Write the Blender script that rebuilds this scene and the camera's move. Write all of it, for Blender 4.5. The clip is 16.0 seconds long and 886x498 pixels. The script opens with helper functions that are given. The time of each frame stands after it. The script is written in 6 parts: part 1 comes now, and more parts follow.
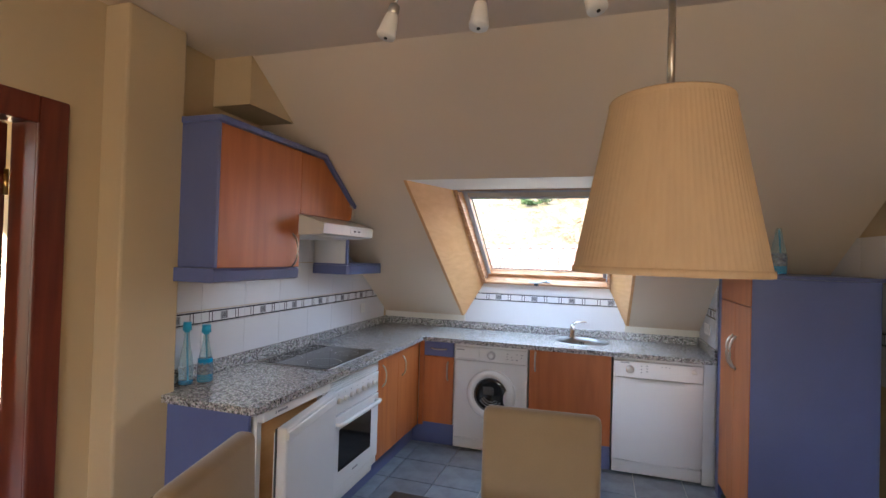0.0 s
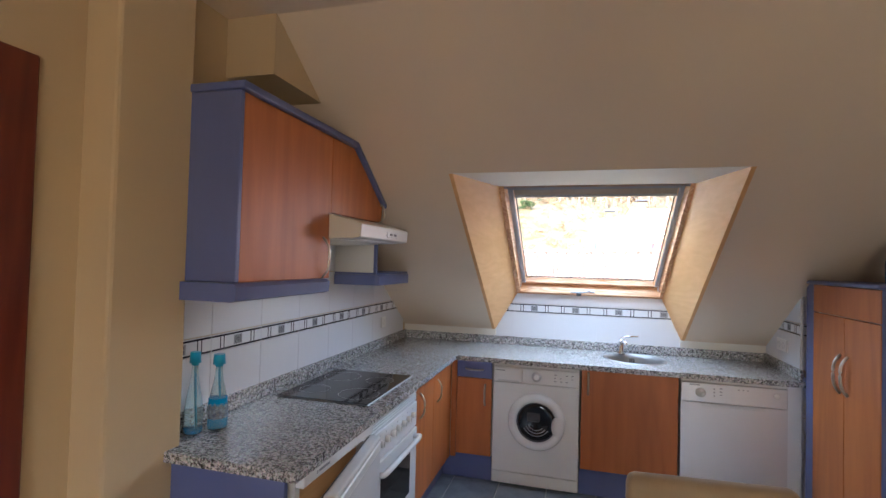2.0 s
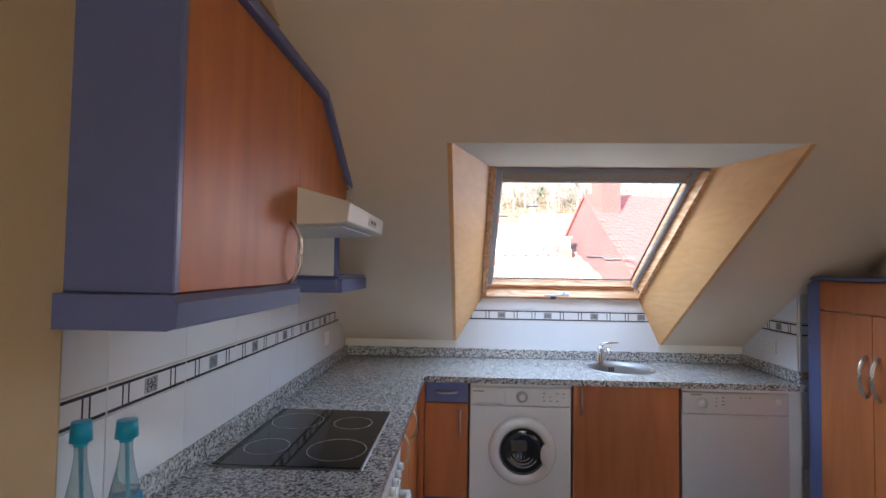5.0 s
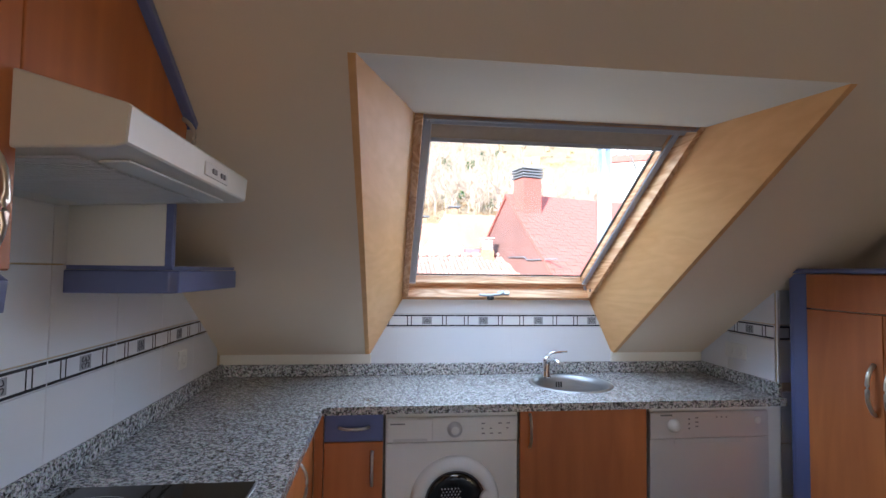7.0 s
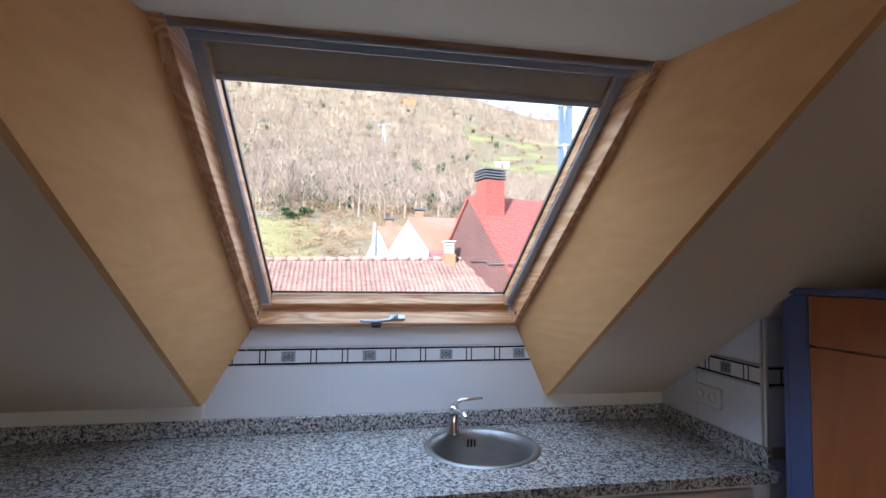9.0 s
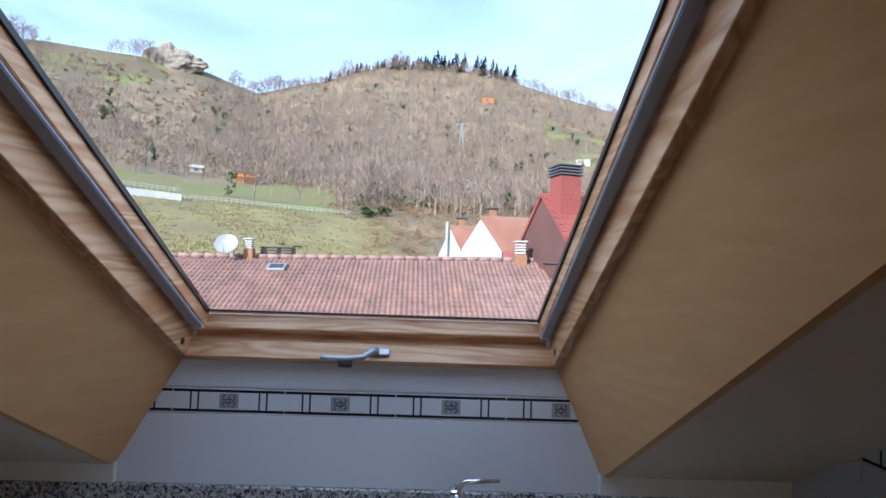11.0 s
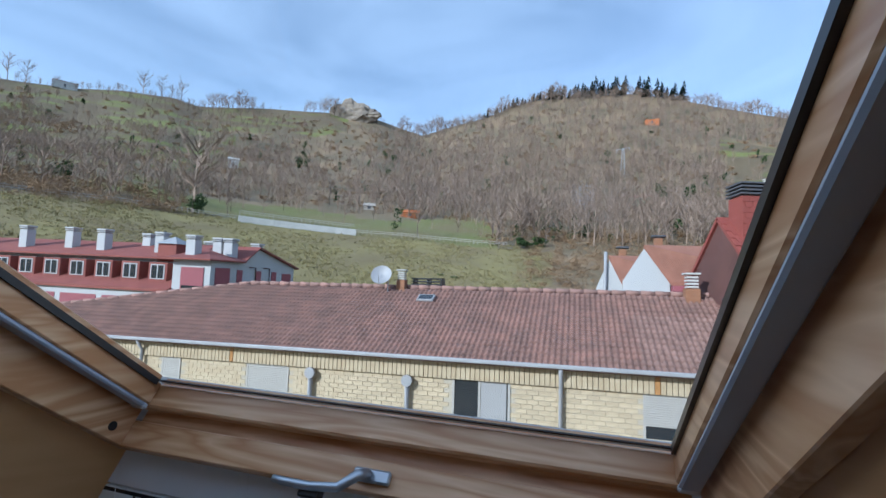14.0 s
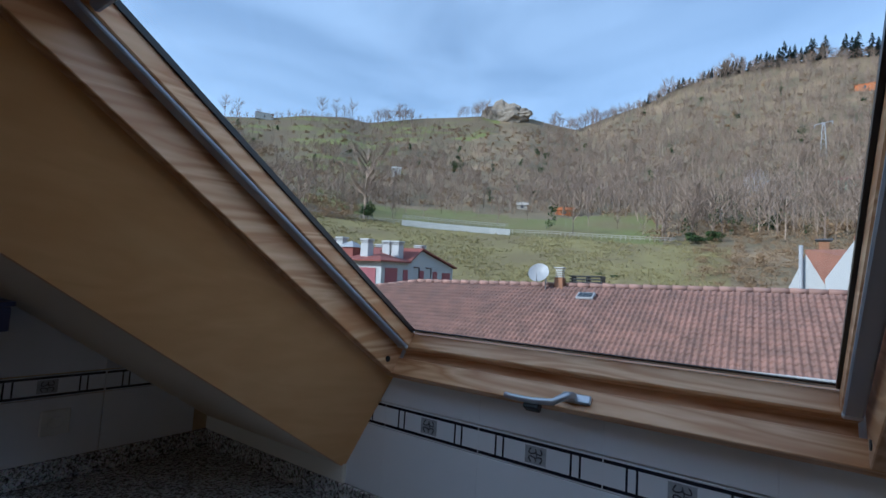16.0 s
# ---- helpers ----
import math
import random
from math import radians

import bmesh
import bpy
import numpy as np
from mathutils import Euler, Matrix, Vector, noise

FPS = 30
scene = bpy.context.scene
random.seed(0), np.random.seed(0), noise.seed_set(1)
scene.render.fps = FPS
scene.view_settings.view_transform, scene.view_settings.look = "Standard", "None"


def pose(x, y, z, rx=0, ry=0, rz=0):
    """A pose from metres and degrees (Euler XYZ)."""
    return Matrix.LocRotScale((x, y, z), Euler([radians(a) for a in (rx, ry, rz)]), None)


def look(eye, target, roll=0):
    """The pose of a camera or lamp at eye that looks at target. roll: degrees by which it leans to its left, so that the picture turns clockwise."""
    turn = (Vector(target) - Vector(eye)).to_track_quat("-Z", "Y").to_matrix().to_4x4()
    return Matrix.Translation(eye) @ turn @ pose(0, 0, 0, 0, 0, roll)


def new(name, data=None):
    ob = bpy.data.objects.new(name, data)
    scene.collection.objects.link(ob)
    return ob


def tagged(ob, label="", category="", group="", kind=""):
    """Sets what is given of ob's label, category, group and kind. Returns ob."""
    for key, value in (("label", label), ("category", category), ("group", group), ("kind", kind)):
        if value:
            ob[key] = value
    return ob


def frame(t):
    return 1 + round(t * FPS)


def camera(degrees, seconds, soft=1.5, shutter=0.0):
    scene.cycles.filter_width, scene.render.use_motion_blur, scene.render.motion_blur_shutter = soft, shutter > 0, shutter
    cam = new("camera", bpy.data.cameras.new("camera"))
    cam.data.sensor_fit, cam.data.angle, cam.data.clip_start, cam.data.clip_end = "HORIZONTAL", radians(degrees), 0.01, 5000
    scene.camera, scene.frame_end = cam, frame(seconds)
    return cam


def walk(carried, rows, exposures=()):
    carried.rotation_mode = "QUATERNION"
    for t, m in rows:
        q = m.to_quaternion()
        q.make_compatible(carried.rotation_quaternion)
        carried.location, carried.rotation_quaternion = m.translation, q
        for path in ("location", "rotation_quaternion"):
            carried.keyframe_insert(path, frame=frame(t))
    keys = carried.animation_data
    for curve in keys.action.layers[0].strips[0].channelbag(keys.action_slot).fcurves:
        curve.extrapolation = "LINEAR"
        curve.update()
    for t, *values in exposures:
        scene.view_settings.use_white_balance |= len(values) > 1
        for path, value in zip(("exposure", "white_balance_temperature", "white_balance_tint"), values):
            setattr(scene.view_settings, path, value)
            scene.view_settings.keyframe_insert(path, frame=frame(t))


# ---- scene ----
cam = camera(84.4, 16.0)
PATH = [
    (0, (0.575, 0.405, 1.566), (-0.032, 2.311, 1.595), 1.7),
    (0.5, (0.447, 0.532, 1.545), (-0.174, 2.433, 1.583), 1.6),
    (1, (0.319, 0.675, 1.536), (-0.302, 2.575, 1.577), 1.5),
    (1.5, (0.199, 0.73, 1.549), (-0.421, 2.63, 1.6), 1.4),
    (2, (0.046, 0.778, 1.574), (-0.49, 2.705, 1.623), 1.5),
    (2.5, (-0.068, 0.833, 1.576), (-0.499, 2.785, 1.638), 1.1),
    (3, (-0.145, 0.966, 1.573), (-0.553, 2.924, 1.624), 1.0),
    (5.5, (-0.596, 1.483, 1.519), (-0.613, 3.481, 1.602), 0.7),
    (6, (-0.572, 1.672, 1.502), (-0.536, 3.67, 1.588), 0.6),
    (6.5, (-0.547, 1.855, 1.489), (-0.437, 3.85, 1.575), 0.7),
    (7, (-0.535, 2.076, 1.485), (-0.308, 4.06, 1.576), 0.7),
    (7.5, (-0.455, 2.274, 1.489), (-0.112, 4.242, 1.583), 0.5),
    (8, (-0.295, 2.468, 1.529), (0.075, 4.431, 1.625), 0.4),
    (8.2, (-0.237, 2.532, 1.53), (0.142, 4.494, 1.631), 0.6),
    (10.5, (0.254, 3.265, 1.591), (0.369, 5.259, 1.691), 1.5),
    (11, (0.297, 3.418, 1.602), (0.328, 5.416, 1.698), 1.9),
    (11.5, (0.321, 3.602, 1.631), (0.304, 5.6, 1.724), 1.9),
    (12, (0.386, 3.766, 1.654), (0.107, 5.745, 1.74), 2.2),
    (12.5, (0.456, 3.908, 1.654), (-0.096, 5.829, 1.734), 2.8),
    (13, (0.453, 3.991, 1.65), (-0.141, 5.896, 1.789), 3.1),
    (13.5, (0.448, 4.043, 1.659), (-0.14, 5.945, 1.853), 3.2),
    (14, (0.497, 4.064, 1.674), (-0.103, 5.962, 1.868), 3.1),
    (14.5, (0.523, 4.037, 1.668), (-0.197, 5.895, 1.848), 3.2),
    (15, (0.524, 3.983, 1.656), (-0.327, 5.784, 1.828), 3.4),
    (15.5, (0.534, 3.856, 1.617), (-0.423, 5.604, 1.787), 3.4),
    (16, (0.539, 3.736, 1.6), (-0.618, 5.36, 1.756), 3.5),
]
walk(cam, [(t, look(eye, target, roll)) for t, eye, target, roll in PATH],
     ((0, 3.05, 5750, 11), (5.5, 2.77, 5700, 11), (8.0, 2.3, 5650, 12), (10.3, 1.2, 5450, 13), (12.0, 0.64, 5400, 14), (14.0, 0.07, 5250, 10), (16.0, -0.03, 5200, 9)))

# ---- world, sun, large lights ----
def make_world():
    w = bpy.data.worlds.new("world")
    scene.world = w
    w.use_nodes = True
    nt = w.node_tree
    nt.nodes.clear()
    sky = nt.nodes.new("ShaderNodeTexSky")
    sky.sky_type = 'NISHITA'
    sky.sun_disc = False
    sky.sun_elevation = radians(25)
    sky.sun_rotation = radians(SUN_AZ)
    sky.air_density, sky.dust_density, sky.ozone_density = 1.0, 0.6, 1.2
    # thin high cloud drawn over the clear sky
    tc = nt.nodes.new("ShaderNodeTexCoord")
    mp = nt.nodes.new("ShaderNodeMapping")
    mp.inputs["Scale"].default_value = (1.1, 1.1, 3.0)
    mp.inputs["Rotation"].default_value = (0.3, 0.5, 0.6)
    ns = nt.nodes.new("ShaderNodeTexNoise")
    ns.inputs["Scale"].default_value = 1.6
    ns.inputs["Detail"].default_value = 4
    ns.inputs["Roughness"].default_value = 0.5
    ns.inputs["Distortion"].default_value = 0.7
    rp = nt.nodes.new("ShaderNodeValToRGB")
    rp.color_ramp.elements[0].position, rp.color_ramp.elements[1].position = 0.36, 0.75
    rp.color_ramp.elements[0].color = (0.22, 0.22, 0.22, 1)
    rp.color_ramp.elements[1].color = (0.62, 0.62, 0.62, 1)
    mx = nt.nodes.new("ShaderNodeMixRGB")
    mx.inputs[2].default_value = (7.2, 8.6, 10.2, 1)
    bg = nt.nodes.new("ShaderNodeBackground")
    bg.inputs["Strength"].default_value = SKY
    out = nt.nodes.new("ShaderNodeOutputWorld")
    L = nt.links.new
    L(tc.outputs["Generated"], mp.inputs["Vector"])
    L(mp.outputs["Vector"], ns.inputs["Vector"])
    L(ns.outputs["Fac"], rp.inputs["Fac"])
    L(rp.outputs["Color"], mx.inputs[0])
    L(sky.outputs["Color"], mx.inputs[1])
    L(mx.outputs["Color"], bg.inputs["Color"])
    L(bg.outputs["Background"], out.inputs["Surface"])


SUN_AZ = 214.0      # from +y clockwise: behind the camera and to its left
SKY = 0.15
make_world()


def lamp(name, kind, m, energy, color, size=None, size_y=None, angle=None):
    d = bpy.data.lights.new(name, kind)
    d.energy, d.color = energy, color
    if size:
        d.shape, d.size, d.size_y = 'RECTANGLE', size, size_y
    if angle:
        d.angle = radians(angle)
    ob = new(name, d)
    ob.matrix_world = m
    return ob


_a, _e = radians(SUN_AZ), radians(25)
SUN_DIR = Vector((math.sin(_a) * math.cos(_e), math.cos(_a) * math.cos(_e), math.sin(_e)))
lamp("sun", 'SUN', look(SUN_DIR * 50, (0, 0, 0)), 5.0, (1.0, 0.93, 0.82), angle=0.6)
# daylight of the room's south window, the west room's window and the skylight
lamp("south_window_light", 'AREA', look((0.9, -2.93, 1.5), (0.9, 1.8, 0.0)), 3.5, (1.0, 0.72, 0.50), 1.7, 1.7)
lamp("west_window_light", 'AREA', look((-3.93, 0.9, 1.4), (0, 1.2, 1.2)), 0.8, (1.0, 0.72, 0.48), 1.6, 1.8)
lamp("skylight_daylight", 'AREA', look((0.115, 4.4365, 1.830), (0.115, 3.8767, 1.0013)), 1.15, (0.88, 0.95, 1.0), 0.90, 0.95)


# ---- materials ----
def mat(name, base, rough=0.5, metal=0.0, var=0.0, scale=6.0, bump=0.0, bscale=60.0, fine=0.0, stretch=None,
        dark=None, spec=None, coat=0.0, per=0.0, distort=0.0, sheen=0.0, detail=5.0, lo=0.35, hi=0.7, rvar=0.0):
    """A node material: base colour with broad variation towards `dark`, fine grain, bump, and change from piece to piece."""
    m = bpy.data.materials.new(name)
    m.use_nodes = True
    nt = m.node_tree
    b = nt.nodes["Principled BSDF"]
    L = nt.links.new
    b.inputs["Roughness"].default_value, b.inputs["Metallic"].default_value = rough, metal
    if spec is not None:
        b.inputs["Specular IOR Level"].default_value = spec
    if coat:
        b.inputs["Coat Weight"].default_value, b.inputs["Coat Roughness"].default_value = coat, 0.08
    if sheen:
        b.inputs["Sheen Weight"].default_value, b.inputs["Sheen Roughness"].default_value = sheen, 0.4
    base = (*base, 1)
    dark = (*dark, 1) if dark else tuple(c * (1 - max(var, 0.02)) for c in base[:3]) + (1,)
    tc = nt.nodes.new("ShaderNodeTexCoord")
    mp = nt.nodes.new("ShaderNodeMapping")
    mp.inputs["Scale"].default_value = stretch or (1, 1, 1)
    L(tc.outputs["Object"], mp.inputs["Vector"])
    vec = mp.outputs["Vector"]
    n1 = nt.nodes.new("ShaderNodeTexNoise")
    n1.inputs["Scale"].default_value, n1.inputs["Detail"].default_value = scale, detail
    n1.inputs["Distortion"].default_value = distort
    L(vec, n1.inputs["Vector"])
    r1 = nt.nodes.new("ShaderNodeValToRGB")
    r1.color_ramp.elements[0].position, r1.color_ramp.elements[1].position = lo, hi
    r1.color_ramp.elements[0].color, r1.color_ramp.elements[1].color = dark, base
    L(n1.outputs["Fac"], r1.inputs["Fac"])
    col = r1.outputs["Color"]
    n2 = nt.nodes.new("ShaderNodeTexNoise")
    n2.inputs["Scale"].default_value, n2.inputs["Detail"].default_value = bscale, 3
    L(vec, n2.inputs["Vector"])
    if fine or per:
        hs = nt.nodes.new("ShaderNodeHueSaturation")
        add = nt.nodes.new("ShaderNodeMath")
        add.operation = 'MULTIPLY_ADD'
        add.inputs[1].default_value, add.inputs[2].default_value = 2 * fine, 1 - fine
        L(n2.outputs["Fac"], add.inputs[0])
        val = add.outputs[0]
        if per:
            oi = nt.nodes.new("ShaderNodeObjectInfo")
            a2 = nt.nodes.new("ShaderNodeMath")
            a2.operation = 'MULTIPLY_ADD'
            a2.inputs[1].default_value = 2 * per
            L(oi.outputs["Random"], a2.inputs[0])
            L(val, a2.inputs[2])
            a3 = nt.nodes.new("ShaderNodeMath")
            a3.operation = 'SUBTRACT'
            a3.inputs[1].default_value = per
            L(a2.outputs[0], a3.inputs[0])
            val = a3.outputs[0]
        L(val, hs.inputs["Value"])
        L(col, hs.inputs["Color"])
        col = hs.outputs["Color"]
    L(col, b.inputs["Base Color"])
    if rvar:
        mr = nt.nodes.new("ShaderNodeMapRange")
        mr.inputs["To Min"].default_value, mr.inputs["To Max"].default_value = max(rough - rvar, 0.02), min(rough + rvar, 1)
        L(n1.outputs["Fac"], mr.inputs["Value"])
        L(mr.outputs["Result"], b.inputs["Roughness"])
    if bump:
        bp = nt.nodes.new("ShaderNodeBump")
        bp.inputs["Strength"].default_value, bp.inputs["Distance"].default_value = bump, 0.004
        L(n2.outputs["Fac"], bp.inputs["Height"])
        L(bp.outputs["Normal"], b.inputs["Normal"])
    return m


def granite_material():
    m = bpy.data.materials.new("granite")
    m.use_nodes = True
    nt = m.node_tree
    L = nt.links.new
    b = nt.nodes["Principled BSDF"]
    b.inputs["Roughness"].default_value = 0.16
    tc = nt.nodes.new("ShaderNodeTexCoord")
    ns = nt.nodes.new("ShaderNodeTexNoise")
    ns.inputs["Scale"].default_value, ns.inputs["Detail"].default_value = 98, 2.5
    ns.inputs["Roughness"].default_value = 0.75
    ns.inputs["Distortion"].default_value = 0.6
    L(tc.outputs["Object"], ns.inputs["Vector"])
    rp = nt.nodes.new("ShaderNodeValToRGB")
    e = rp.color_ramp.elements
    e[0].position, e[0].color = 0.36, (0.018, 0.018, 0.022, 1)
    e[1].position, e[1].color = 0.44, (0.16, 0.15, 0.145, 1)
    for p, c in ((0.50, (0.36, 0.34, 0.32, 1)), (0.58, (0.56, 0.54, 0.51, 1)), (0.70, (0.68, 0.66, 0.63, 1))):
        k = e.new(p)
        k.color = c
    L(ns.outputs["Fac"], rp.inputs["Fac"])
    n2 = nt.nodes.new("ShaderNodeTexVoronoi")
    n2.inputs["Scale"].default_value = 190
    L(tc.outputs["Object"], n2.inputs["Vector"])
    mx = nt.nodes.new("ShaderNodeMixRGB")
    mx.blend_type = 'OVERLAY'
    mx.inputs[0].default_value = 0.35
    L(rp.outputs["Color"], mx.inputs[1])
    L(n2.outputs["Color"], mx.inputs[2])
    hs = nt.nodes.new("ShaderNodeHueSaturation")
    hs.inputs["Saturation"].default_value = 0.35
    L(mx.outputs["Color"], hs.inputs["Color"])
    L(hs.outputs["Color"], b.inputs["Base Color"])
    return m


def wood_material(name, light, dark, rough, axis, scale=1.0, rings=9.0, coat=0.0, mixfac=0.5):
    """Grained wood whose grain runs along the given axis (0, 1 or 2)."""
    m = bpy.data.materials.new(name)
    m.use_nodes = True
    nt = m.node_tree
    L = nt.links.new
    b = nt.nodes["Principled BSDF"]
    b.inputs["Roughness"].default_value = rough
    if coat:
        b.inputs["Coat Weight"].default_value, b.inputs["Coat Roughness"].default_value = coat, 0.25
    tc = nt.nodes.new("ShaderNodeTexCoord")
    mp = nt.nodes.new("ShaderNodeMapping")
    s = [rings * scale] * 3
    s[axis] = rings * scale * 0.11
    mp.inputs["Scale"].default_value = s
    L(tc.outputs["Object"], mp.inputs["Vector"])
    n0 = nt.nodes.new("ShaderNodeTexNoise")
    n0.inputs["Scale"].default_value, n0.inputs["Detail"].default_value = 0.7, 3
    n0.inputs["Distortion"].default_value = 0.6
    L(mp.outputs["Vector"], n0.inputs["Vector"])
    mu = nt.nodes.new("ShaderNodeMath")
    mu.operation = 'MULTIPLY'
    mu.inputs[1].default_value = 7.0
    L(n0.outputs["Fac"], mu.inputs[0])
    fr = nt.nodes.new("ShaderNodeMath")
    fr.operation = 'PINGPONG'
    fr.inputs[1].default_value = 0.5
    L(mu.outputs[0], fr.inputs[0])
    n1 = nt.nodes.new("ShaderNodeTexNoise")
    n1.inputs["Scale"].default_value, n1.inputs["Detail"].default_value = 5.0, 5
    L(mp.outputs["Vector"], n1.inputs["Vector"])
    ad = nt.nodes.new("ShaderNodeMix")
    ad.inputs[0].default_value = mixfac
    L(fr.outputs[0], ad.inputs[2])
    L(n1.outputs["Fac"], ad.inputs[3])
    rp = nt.nodes.new("ShaderNodeValToRGB")
    rp.color_ramp.elements[0].position, rp.color_ramp.elements[1].position = 0.16, 0.6
    rp.color_ramp.elements[0].color, rp.color_ramp.elements[1].color = (*dark, 1), (*light, 1)
    L(ad.outputs[0], rp.inputs["Fac"])
    L(rp.outputs["Color"], b.inputs["Base Color"])
    return m


def glass_material(name, tint=(1, 1, 1), rough=0.0, ior=1.45):
    m = bpy.data.materials.new(name)
    m.use_nodes = True
    nt = m.node_tree
    b = nt.nodes["Principled BSDF"]
    b.inputs["Base Color"].default_value = (*tint, 1)
    b.inputs["Transmission Weight"].default_value = 1.0
    b.inputs["Roughness"].default_value, b.inputs["IOR"].default_value = rough, ior
    return m


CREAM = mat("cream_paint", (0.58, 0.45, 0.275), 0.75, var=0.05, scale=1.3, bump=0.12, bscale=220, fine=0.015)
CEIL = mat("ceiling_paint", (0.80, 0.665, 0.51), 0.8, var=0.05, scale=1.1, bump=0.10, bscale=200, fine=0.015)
REVEAL = mat("reveal_paint", (0.82, 0.78, 0.69), 0.75, var=0.05, scale=2, bump=0.1, bscale=180)
TILE = mat("white_glazed_tile", (0.80, 0.81, 0.84), 0.13, var=0.03, scale=3, per=0.012, bump=0.02, bscale=14)
GROUT = mat("grout", (0.68, 0.67, 0.65), 0.85, var=0.1, scale=12, bump=0.2, bscale=150)
INK = mat("dark_tile_print", (0.02, 0.022, 0.035), 0.25, var=0.2, scale=30)
MOTIF = mat("grey_tile_print", (0.42, 0.43, 0.46), 0.25, var=0.25, scale=60)
CURL = mat("curl_tile_print", (0.09, 0.09, 0.11), 0.25, var=0.2, scale=60)
FLOORT = mat("slate_blue_floor_tile", (0.24, 0.275, 0.32), 0.30, dark=(0.14, 0.165, 0.20), scale=7, per=0.10, fine=0.12, bscale=40, bump=0.15, rvar=0.08)
FGROUT = mat("floor_grout", (0.58, 0.58, 0.56), 0.9, var=0.15, scale=20)
GRANITE = granite_material()
ALDER = wood_material("alder_door_veneer", (0.56, 0.185, 0.048), (0.40, 0.118, 0.030), 0.46, 2, 0.40, mixfac=0.6)
PLY = wood_material("birch_plywood", (0.78, 0.45, 0.185), (0.70, 0.375, 0.14), 0.45, 1, 0.8, mixfac=0.5)
PINE = wood_material("lacquered_pine", (0.80, 0.52, 0.29), (0.52, 0.25, 0.10), 0.36, 0, 1.9, mixfac=0.25)
PINEV = wood_material("lacquered_pine_side", (0.80, 0.52, 0.29), (0.52, 0.25, 0.10), 0.36, 1, 1.9, mixfac=0.25)
MAHOG = wood_material("red_mahogany", (0.17, 0.035, 0.016), (0.09, 0.016, 0.009), 0.28, 2, 0.8, mixfac=0.6)
BLUE = mat("periwinkle_blue_laminate", (0.125, 0.155, 0.34), 0.34, var=0.07, scale=5, fine=0.03, bscale=90)
WHITE = mat("white_enamel", (0.80, 0.80, 0.79), 0.24, var=0.03, scale=3)
OFFWH = mat("off_white_plastic", (0.76, 0.76, 0.74), 0.38, var=0.04, scale=5)
GREYM = mat("light_grey_metal", (0.62, 0.62, 0.63), 0.35, var=0.05, scale=6)
STEEL = mat("brushed_steel", (0.40, 0.39, 0.375), 0.42, 1.0, var=0.08, scale=9, stretch=(1, 12, 1), rvar=0.08)
CHROME = mat("chrome", (0.85, 0.86, 0.88), 0.07, 1.0, var=0.02)
NICKEL = mat("satin_nickel", (0.60, 0.56, 0.50), 0.32, 1.0, var=0.05)
ALU = mat("anodised_aluminium", (0.60, 0.63, 0.68), 0.36, 1.0, var=0.06, scale=5)
ALUP = mat("grey_painted_aluminium", (0.36, 0.39, 0.46), 0.42, var=0.05, scale=5)
BLACKG = mat("black_ceramic_glass", (0.008, 0.008, 0.009), 0.05, var=0.1)
BLACKP = mat("black_plastic", (0.015, 0.015, 0.016), 0.4, var=0.1)
RUBBER = mat("grey_rubber", (0.09, 0.09, 0.10), 0.6, var=0.2, scale=20)
GREYPR = mat("grey_print", (0.25, 0.25, 0.27), 0.5, var=0.1)
SUEDE = mat("tan_suede", (0.31, 0.215, 0.118), 0.92, var=0.12, scale=4, sheen=0.5, bump=0.15, bscale=300, fine=0.06)
DARKW = wood_material("dark_stained_wood", (0.045, 0.022, 0.014), (0.022, 0.011, 0.008), 0.35, 2, 1.0)
SHADEC = mat("pleated_cream_fabric", (0.52, 0.36, 0.21), 0.85, var=0.06, scale=40, stretch=(1, 1, 0.05), fine=0.04, bscale=120, bump=0.2)
CLOTHB = mat("beige_blind_cloth", (0.50, 0.44, 0.36), 0.85, var=0.08, scale=30, bump=0.1, bscale=300)
BRASS = mat("brass", (0.65, 0.42, 0.13), 0.28, 1.0, var=0.1)
FROST = mat("frosted_white_glass", (0.85, 0.82, 0.78), 0.3, var=0.04, scale=8)
def pane_material():
    m = bpy.data.materials.new("window_glass")
    m.use_nodes = True
    nt = m.node_tree
    nt.nodes.clear()
    out, mix = nt.nodes.new("ShaderNodeOutputMaterial"), nt.nodes.new("ShaderNodeMixShader")
    tr, gl = nt.nodes.new("ShaderNodeBsdfTransparent"), nt.nodes.new("ShaderNodeBsdfGlossy")
    tr.inputs["Color"].default_value = (0.95, 0.97, 0.97, 1)
    gl.inputs["Roughness"].default_value = 0.01
    mix.inputs[0].default_value = 0.03
    nt.links.new(tr.outputs[0], mix.inputs[1])
    nt.links.new(gl.outputs[0], mix.inputs[2])
    nt.links.new(mix.outputs[0], out.inputs["Surface"])
    return m


PANE = pane_material()
SILVH = mat("silver_handle_metal", (0.46, 0.48, 0.51), 0.34, 0.7, var=0.06, scale=20)
CLEARP = glass_material("clear_plastic", (0.72, 0.90, 0.95), 0.12, 1.12)
BLUEL = mat("blue_liquid", (0.012, 0.33, 0.66), 0.12, var=0.1)
CLEARP.node_tree.nodes["Principled BSDF"].inputs["Transmission Weight"].default_value = 0.8
CYAN = mat("cyan_plastic", (0.02, 0.36, 0.58), 0.3, var=0.05)
PAPER = mat("printed_label", (0.30, 0.36, 0.44), 0.5, dark=(0.06, 0.08, 0.14), scale=60)


